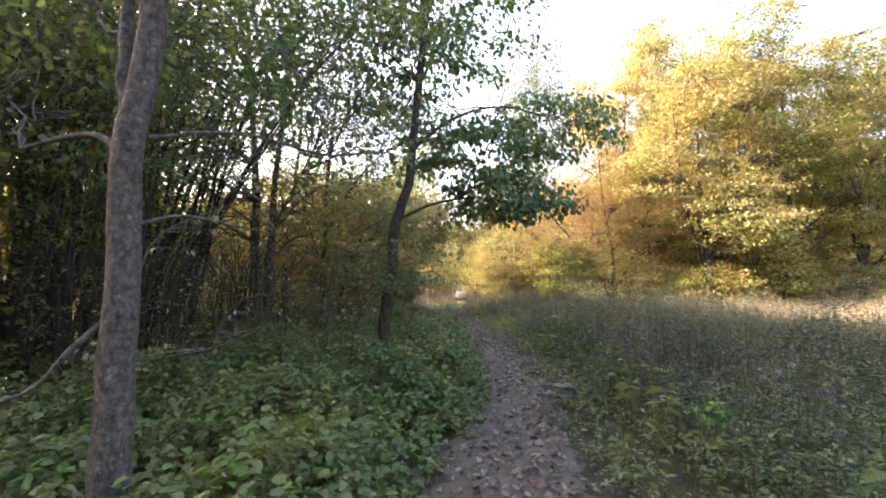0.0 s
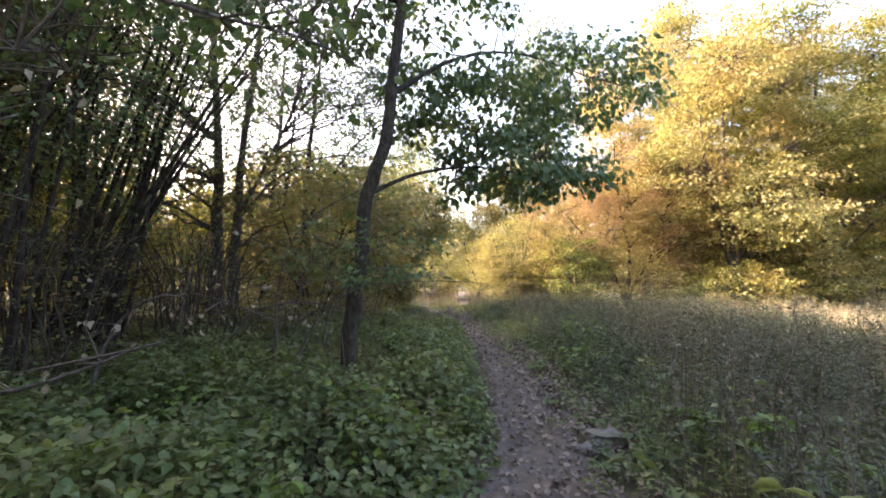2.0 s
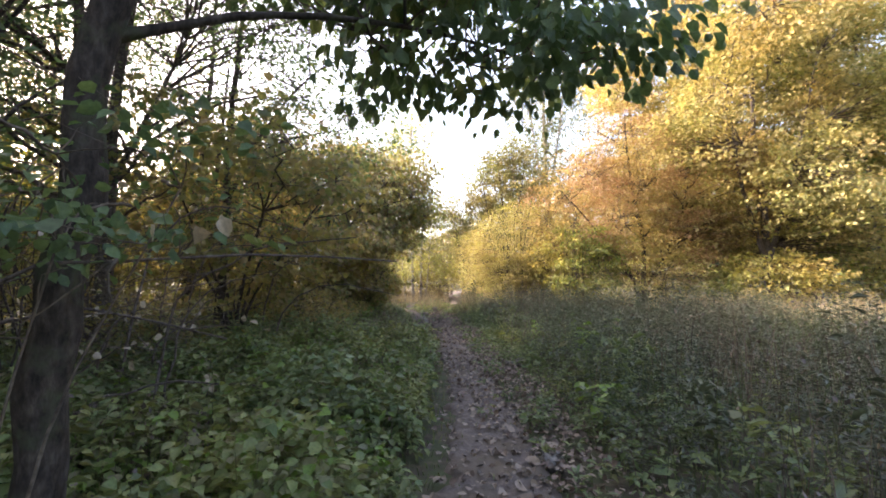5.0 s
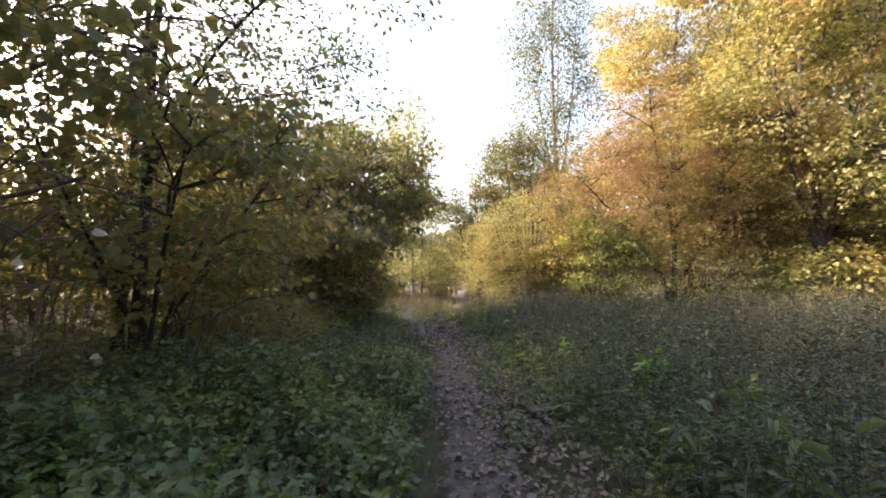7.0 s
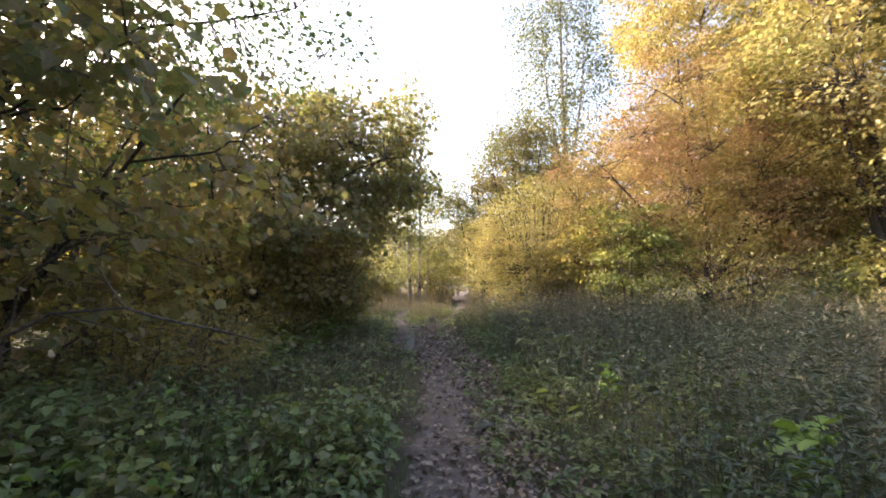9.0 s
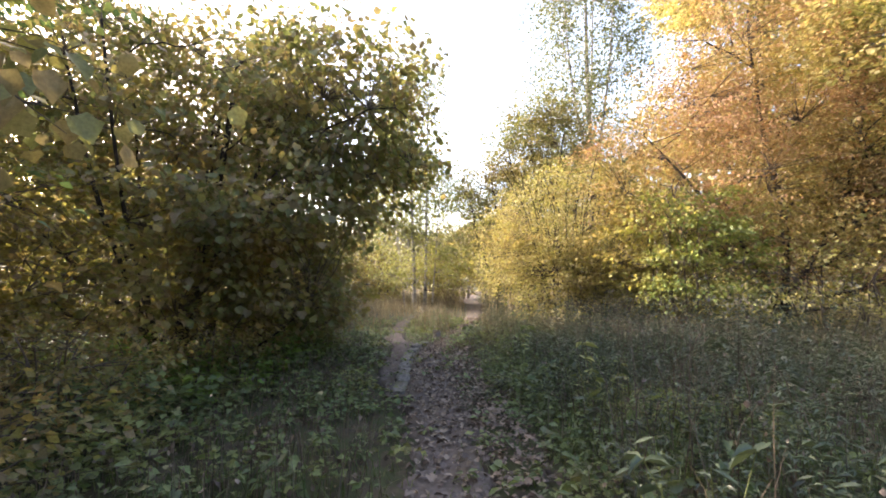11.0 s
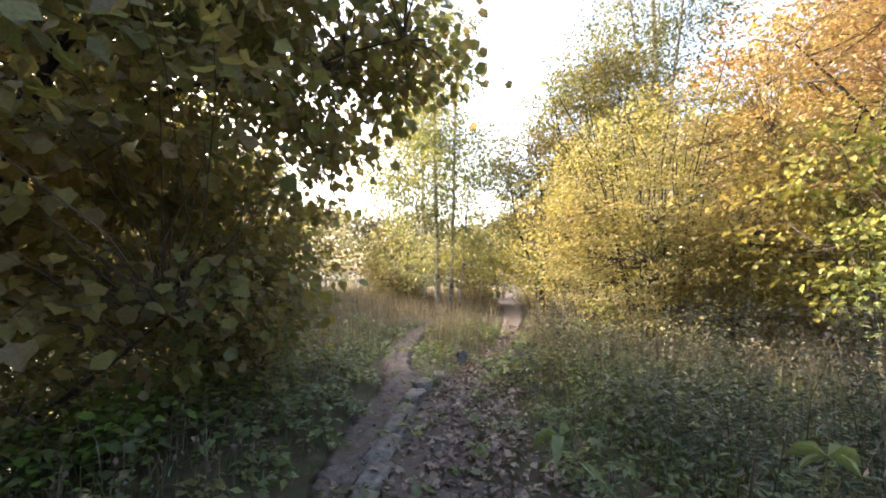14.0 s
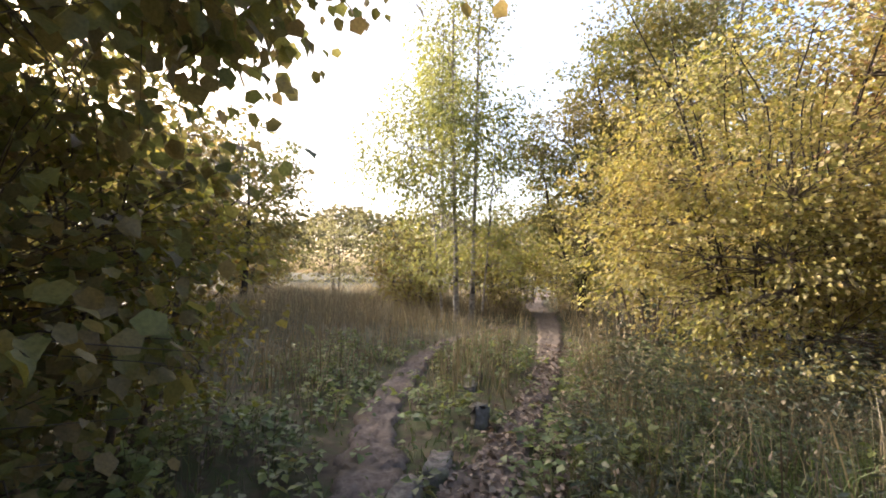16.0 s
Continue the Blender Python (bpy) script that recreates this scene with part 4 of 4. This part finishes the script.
blades("grass_tufts", "dark green grass clump on the path side", GRASS, 218, 5000, (0.6, 5.0, 17, 25), 0.5, 0.0045, 0.1, 0.9)
blades("grass_tufts", "long green grass mixed into the herbs", GRASS, 219, 9000, (-4.2, 0.5, 1, 16), 0.5, 0.004, 0.05, 0.9)
blades("rough_grass", "rough green grass round the path and clearing", GRASS, 220, 26000, (-14, 30, -9, 30), 0.35, 0.009, 0.1, 0.9)

# ---- shrubs under the tall trees across the clearing ----
rng = np.random.default_rng(301)
for k, (x, y, h, w, mat) in enumerate([(13.2, 22.8, 2.2, 2.2, LEAF_GREENYELLOW), (17.0, 24.2, 2.8, 2.6, LEAF_GREENYELLOW), (21.5, 24.6, 2.6, 2.6, LEAF_YELLOW), (12.0, 28.0, 4.0, 2.6, LEAF_GREENYELLOW), (16.0, 28.5, 4.0, 2.8, LEAF_OLIVE), (22.5, 30.0, 4.0, 3.0, LEAF_GREENYELLOW), (27.5, 26.0, 2.8, 2.8, LEAF_HAZEL), (7.0, 29.0, 4.2, 2.2, LEAF_OLIVE), (30.0, 35.0, 5.0, 3.5, LEAF_OLIVE)]):
    tree("bush", "low autumn shrub at the foot of the beeches", "bush", (x, y, 0), hazel_stems(7, h, w * 0.7),
         [((0, 0, h * 0.55), (w, w * 0.8, h * 0.45), 150)], mat, BARK_TWIG, 310 + k, 0.16, "small", 26, 0.55, limbs=8, group="shrubs under the beeches", limb_r=0.02)


for k, (x, y, h, w) in enumerate([(-4.8, 17.6, 1.5, 1.3), (-2.9, 17.4, 1.1, 1.0), (-6.0, 14.2, 1.6, 1.4), (-3.6, 11.8, 1.2, 1.1), (-2.2, 15.6, 1.0, 0.9), (-4.6, 18.9, 1.3, 1.2), (-2.6, 20.0, 1.1, 0.9), (-2.3, 21.8, 1.3, 1.0)]):
    tree("bush", "low brown green shrub in the shade of the wood", "bush", (x, y, 0), hazel_stems(8, h, w * 0.8, 0.01),
         [((0, 0, h * 0.55), (w, w * 0.9, h * 0.42), 80)], LEAF_MAPLE, BARK_TWIG, 330 + k, 0.07, "small", 24, 0.35, limbs=6, group="low shrubs in the wood", limb_r=0.008)
for k, (x, y, h, w) in enumerate([(-5.0, 11.4, 2.6, 1.5), (-6.3, 13.2, 2.8, 1.6), (-3.9, 9.7, 2.2, 1.3), (-5.8, 9.0, 2.8, 1.6), (-4.6, 6.6, 2.4, 1.4), (-7.6, 10.8, 3.0, 1.8)]):
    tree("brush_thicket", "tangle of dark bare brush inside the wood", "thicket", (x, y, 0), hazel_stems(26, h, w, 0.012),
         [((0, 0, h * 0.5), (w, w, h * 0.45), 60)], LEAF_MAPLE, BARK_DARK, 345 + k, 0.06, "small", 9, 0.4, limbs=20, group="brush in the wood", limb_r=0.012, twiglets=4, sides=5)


# ---- kerb stones, rubble and branches ----
def block(name, label, category, centre, size, turn, seed, group="", worn=0.018):
    """A worn rectangular stone with rounded, chipped edges."""
    g = random.Random(seed)
    bm = bmesh.new()
    bmesh.ops.create_cube(bm, size=1)
    bmesh.ops.scale(bm, vec=size, verts=bm.verts)
    bmesh.ops.subdivide_edges(bm, edges=bm.edges[:], cuts=2, use_grid_fill=True)
    bmesh.ops.bevel(bm, geom=[e for e in bm.edges if len(e.link_faces) == 2 and e.calc_face_angle(0) > 0.5], offset=0.01, segments=2, affect="EDGES")
    for v in bm.verts:
        v.co += Vector((g.gauss(0, 1), g.gauss(0, 1), g.gauss(0, 1))) * worn * 0.45
    me = bpy.data.meshes.new(name)
    bm.to_mesh(me)
    bm.free()
    me.materials.append(STONE)
    for p in me.polygons:
        p.use_smooth = True
    ob = new(name, me)
    ob.matrix_world = pose(*centre, g.uniform(-4, 4), g.uniform(-4, 4), turn)
    return tagged(ob, label, category, group)


kerb_line = [(0.1, 19.6), (0.07, 20.15), (0.02, 20.65), (-0.03, 21.15), (-0.06, 21.7), (-0.08, 22.2), (-0.08, 22.75), (-0.06, 23.3), (0.06, 23.85), (0.0, 26.3), (-0.02, 26.9)]
for k, (x, y) in enumerate(kerb_line):
    block("kerb_stone", "worn grey kerb stone sunk in the dirt path", "kerb stone", (x, y, 0.0 + 0.012 * math.sin(k * 2.1)), (0.19, 0.5, 0.16), 3 * math.sin(k * 1.7), 400 + k, "kerb stones along the path", 0.017)
for k, (x, y, sx, sy, sz, turn) in enumerate([(1.62, 6.45, 0.36, 0.25, 0.15, 20), (1.42, 6.25, 0.16, 0.12, 0.09, 50), (1.32, 14.8, 0.24, 0.15, 0.06, 35), (1.62, 8.9, 0.2, 0.13, 0.07, 80), (1.95, 12.9, 0.34, 0.22, 0.1, 10), (2.05, 13.4, 0.15, 0.12, 0.08, 60), (0.28, 24.9, 0.15, 0.13, 0.24, 12), (1.5, 8.2, 0.12, 0.1, 0.05, 5)]):
    block("stone", "rough grey lump of broken concrete on the path edge", "stone", (x, y, sz * 0.35), (sx, sy, sz), turn, 430 + k, "rubble on the path", 0.035)


def dead_branch(base, pts, r, seed, label, twigs=10, leaf_n=14):
    g = np.random.default_rng(seed)
    root = thing("dead_branch", base, label, "branch")
    line = smooth_line(pts, 14)
    line[1:-1] += g.normal(0, 0.015, (12, 3))
    v, f = tubes([(line, np.linspace(r, r * 0.3, 14))], 6, 0.08, g)
    part("bough", v, f, BARK_GREY, root, smooth=True)
    ends = []
    for _ in range(twigs):
        a = line[g.integers(3, 13)]
        e = a + g.normal(0, 0.28, 3) * (1, 1, 0.7)
        e[2] = max(e[2], 0.05 - base[2])
        v, f = tubes([([a, (a + e) / 2 + g.normal(0, 0.04, 3), e], [r * 0.35, r * 0.25, r * 0.12])], 4)
        part("twig", v, f, BARK_TWIG, root)
        ends.append(e)
    if leaf_n:
        q = np.array(ends)[g.integers(0, len(ends), leaf_n)] + g.normal(0, 0.06, (leaf_n, 3))
        v, f = leaves(g, q, g.normal(size=(leaf_n, 3)) - (0, 0, 0.8), g.normal(size=(leaf_n, 3)), 0.07, "oval")
        part("withered_leaf_spray", v, f, WITHERED, root, kind="stuff")


g_b = np.random.default_rng(510)
dead_branch((-4.2, 5.2, 0), [(0, 0, 0), (0.6, -0.1, 0.6), (1.5, -0.1, 0.75), (2.3, 0.3, 1.05)], 0.03, 501, "grey dead branch with withered leaves near the ground", 12, 30)
dead_branch((-3.4, 6.6, 0), [(0, 0, 0), (0.3, 0.1, 1.1), (1.0, 0.1, 1.35), (1.9, 0.4, 1.0)], 0.022, 502, "bare arching dead branch in the thicket", 12, 16)
dead_branch((-3.2, 8.4, 0), [(0, 0, 0), (0.5, 0.2, 0.9), (1.2, 0.3, 1.2), (2.3, 0.5, 0.95)], 0.022, 503, "bare arching dead branch in the thicket", 10, 8)
dead_branch((-4.6, 16.6, 0), [(0, 0, 0), (0.4, -0.4, 0.5), (1.1, -0.9, 0.8), (1.7, -1.1, 1.1)], 0.025, 504, "broken pale branch leaning among the weeds", 12, 0)
dead_branch((-2.7, 3.6, 0), [(0, 0, 0), (0.1, 0, 1.0), (0.4, 0.1, 1.9), (1.2, 0.2, 2.15)], 0.018, 505, "thin bare sapling reaching in front of the thicket", 14, 22)
dead_branch((3.6, 6.9, 0), [(0, 0, 0), (0.05, 0, 0.5), (0.2, 0, 0.95), (0.25, 0.1, 1.45)], 0.012, 506, "tall branching dead weed stalk in the grass", 12, 0)
dead_branch((3.3, 5.9, 0), [(0, 0, 0), (-0.1, 0, 0.4), (-0.35, 0.05, 0.8), (-0.5, 0.1, 1.1)], 0.01, 507, "tall branching dead weed stalk in the grass", 9, 0)
dead_branch((3.6, 19.6, 0), [(0, 0, 0), (0.05, 0, 0.5), (0.1, 0, 0.9), (0.05, 0.1, 1.3)], 0.01, 508, "tall branching dead weed stalk in the grass", 10, 6)

for k in range(28):
    x, y = g_b.uniform(-5.0, -1.4), g_b.uniform(6.5, 14.5)
    z, span, a = g_b.uniform(0.5, 2.4), g_b.uniform(0.9, 2.2), g_b.uniform(-0.5, 0.5)
    dead_branch((x, y, 0), [(0, 0, 0), (0.1 * span, 0, z * 0.7), (0.45 * span * math.cos(a), 0.3 * span * math.sin(a), z), (span * math.cos(a), span * math.sin(a), z + g_b.uniform(-0.3, 0.3))], g_b.uniform(0.007, 0.018), 540 + k, "bare dark branch arching through the thicket", 8, 5)


# ---- single green plants that stand out ----
def sapling(base, h, leaf, n, seed, mat, label, shape="oval", width=1.0):
    g = np.random.default_rng(seed)
    root = thing("sapling", base, label, "plant")
    for s in range(3):
        tip = np.array([g.normal(0, 0.2) * h, g.normal(0, 0.2) * h, h * g.uniform(0.75, 1.0)])
        line = smooth_line([(0.03 * s, 0, 0), tip * (0.4, 0.4, 0.55), tip], 7)
        v, f = tubes([(line, np.linspace(0.006, 0.002, 7))], 5)
        part("stalk", v, f, HERB, root)
        for _ in range(n):
            q = line[g.integers(2, 7)]
            a = g.uniform(0, 2 * np.pi)
            v, f = leaves(g, q[None], np.array([[math.cos(a), math.sin(a), g.uniform(-0.5, 0.2)]]), np.array([[0.0, 0, 1]]) + g.normal(0, 0.25, (1, 3)), leaf * g.uniform(0.6, 1.2), shape, width)
            part("leaf", v, f, mat, root)


for k, (x, y, h, leaf, n) in enumerate([(2.35, 4.1, 0.6, 0.13, 12), (2.6, 5.7, 0.55, 0.13, 12), (2.45, 6.3, 0.45, 0.14, 10), (2.2, 9.6, 0.5, 0.1, 10), (3.05, 12.9, 0.75, 0.13, 14), (3.3, 13.3, 0.6, 0.13, 12), (2.7, 15.3, 0.55, 0.11, 12), (-1.3, 3.4, 0.5, 0.12, 10), (-2.2, 4.0, 0.45, 0.1, 10), (-0.7, 4.6, 0.45, 0.1, 9), (-2.4, 20.2, 0.55, 0.12, 12), (-1.7, 19.4, 0.5, 0.11, 12), (-2.0, 18.4, 0.5, 0.12, 10)]):
    sapling((x, y, 0), h, leaf, n, 580 + k, FRESH, "fresh green seedling with broad leaves among the weeds")

g = np.random.default_rng(640)
for k in range(30):
    y = g.uniform(3.6, 19)
    x = np.interp(y, PATH_MAIN[:, 1], PATH_MAIN[:, 0]) + g.uniform(1.0, 3.4)
    sapling((x, y, 0), g.uniform(0.55, 1.0), g.uniform(0.11, 0.17), 9, 650 + k, HERB_GREY if k % 3 else HERB, "tall weed with long narrow drooping leaves", "oval", 0.42)

# ---- fallen leaves on the path ----
g = np.random.default_rng(601)


def on_path(n, y0, y1, loose=1.15):
    k = g.integers(0, len(PATH_MAIN), 40 * n)
    k = k[(PATH_MAIN[k, 1] > y0) & (PATH_MAIN[k, 1] < y1)][:n]
    off = g.normal(0.02, 0.3, len(k)) * MAIN_W[k] * loose + (g.random(len(k)) < 0.6) * np.where(PATH_MAIN[k, 1] > 5, 0.55, 0.25)
    return np.stack([PATH_MAIN[k, 0] + off, PATH_MAIN[k, 1] + g.uniform(-0.25, 0.25, len(k)), 0.045 + 0.01 * g.random(len(k))], -1)


q = on_path(11000, -1, 30, 1.25)
al = g.normal(size=q.shape) * (1, 1, 0.25)
v, f = leaves(g, q, al, g.normal(0, 0.45, q.shape) + (0, 0, 1), 0.055 * g.uniform(0.5, 1.3, len(q)), "oval", 1.1)
part("leaf_litter", v, f, FALLEN, path, "dry brown and grey fallen leaves", "stuff")
leaf_meshes = []
for k in range(8):
    v, f = leaves(g, np.zeros((1, 3)), np.array([[0.0, 1, 0]]), np.array([[0.1, 0, 1.0]]), 1.0, "lobed" if k % 2 else "oval", g.uniform(0.8, 1.3))
    leaf_meshes.append(mesh_of("fallen_leaf", v - (0, 0.5, 0), f, FALLEN))
for k, (x, y, z) in enumerate(on_path(290, 3, 23)):
    ob = new("fallen_leaf", leaf_meshes[k % 8])
    s = g.uniform(0.045, 0.085)
    ob.parent = path
    ob.matrix_basis = pose(x, y, z + 0.008, g.uniform(-25, 25), g.uniform(-25, 25), g.uniform(0, 360)) @ Matrix.Diagonal((s, s, s, 1))
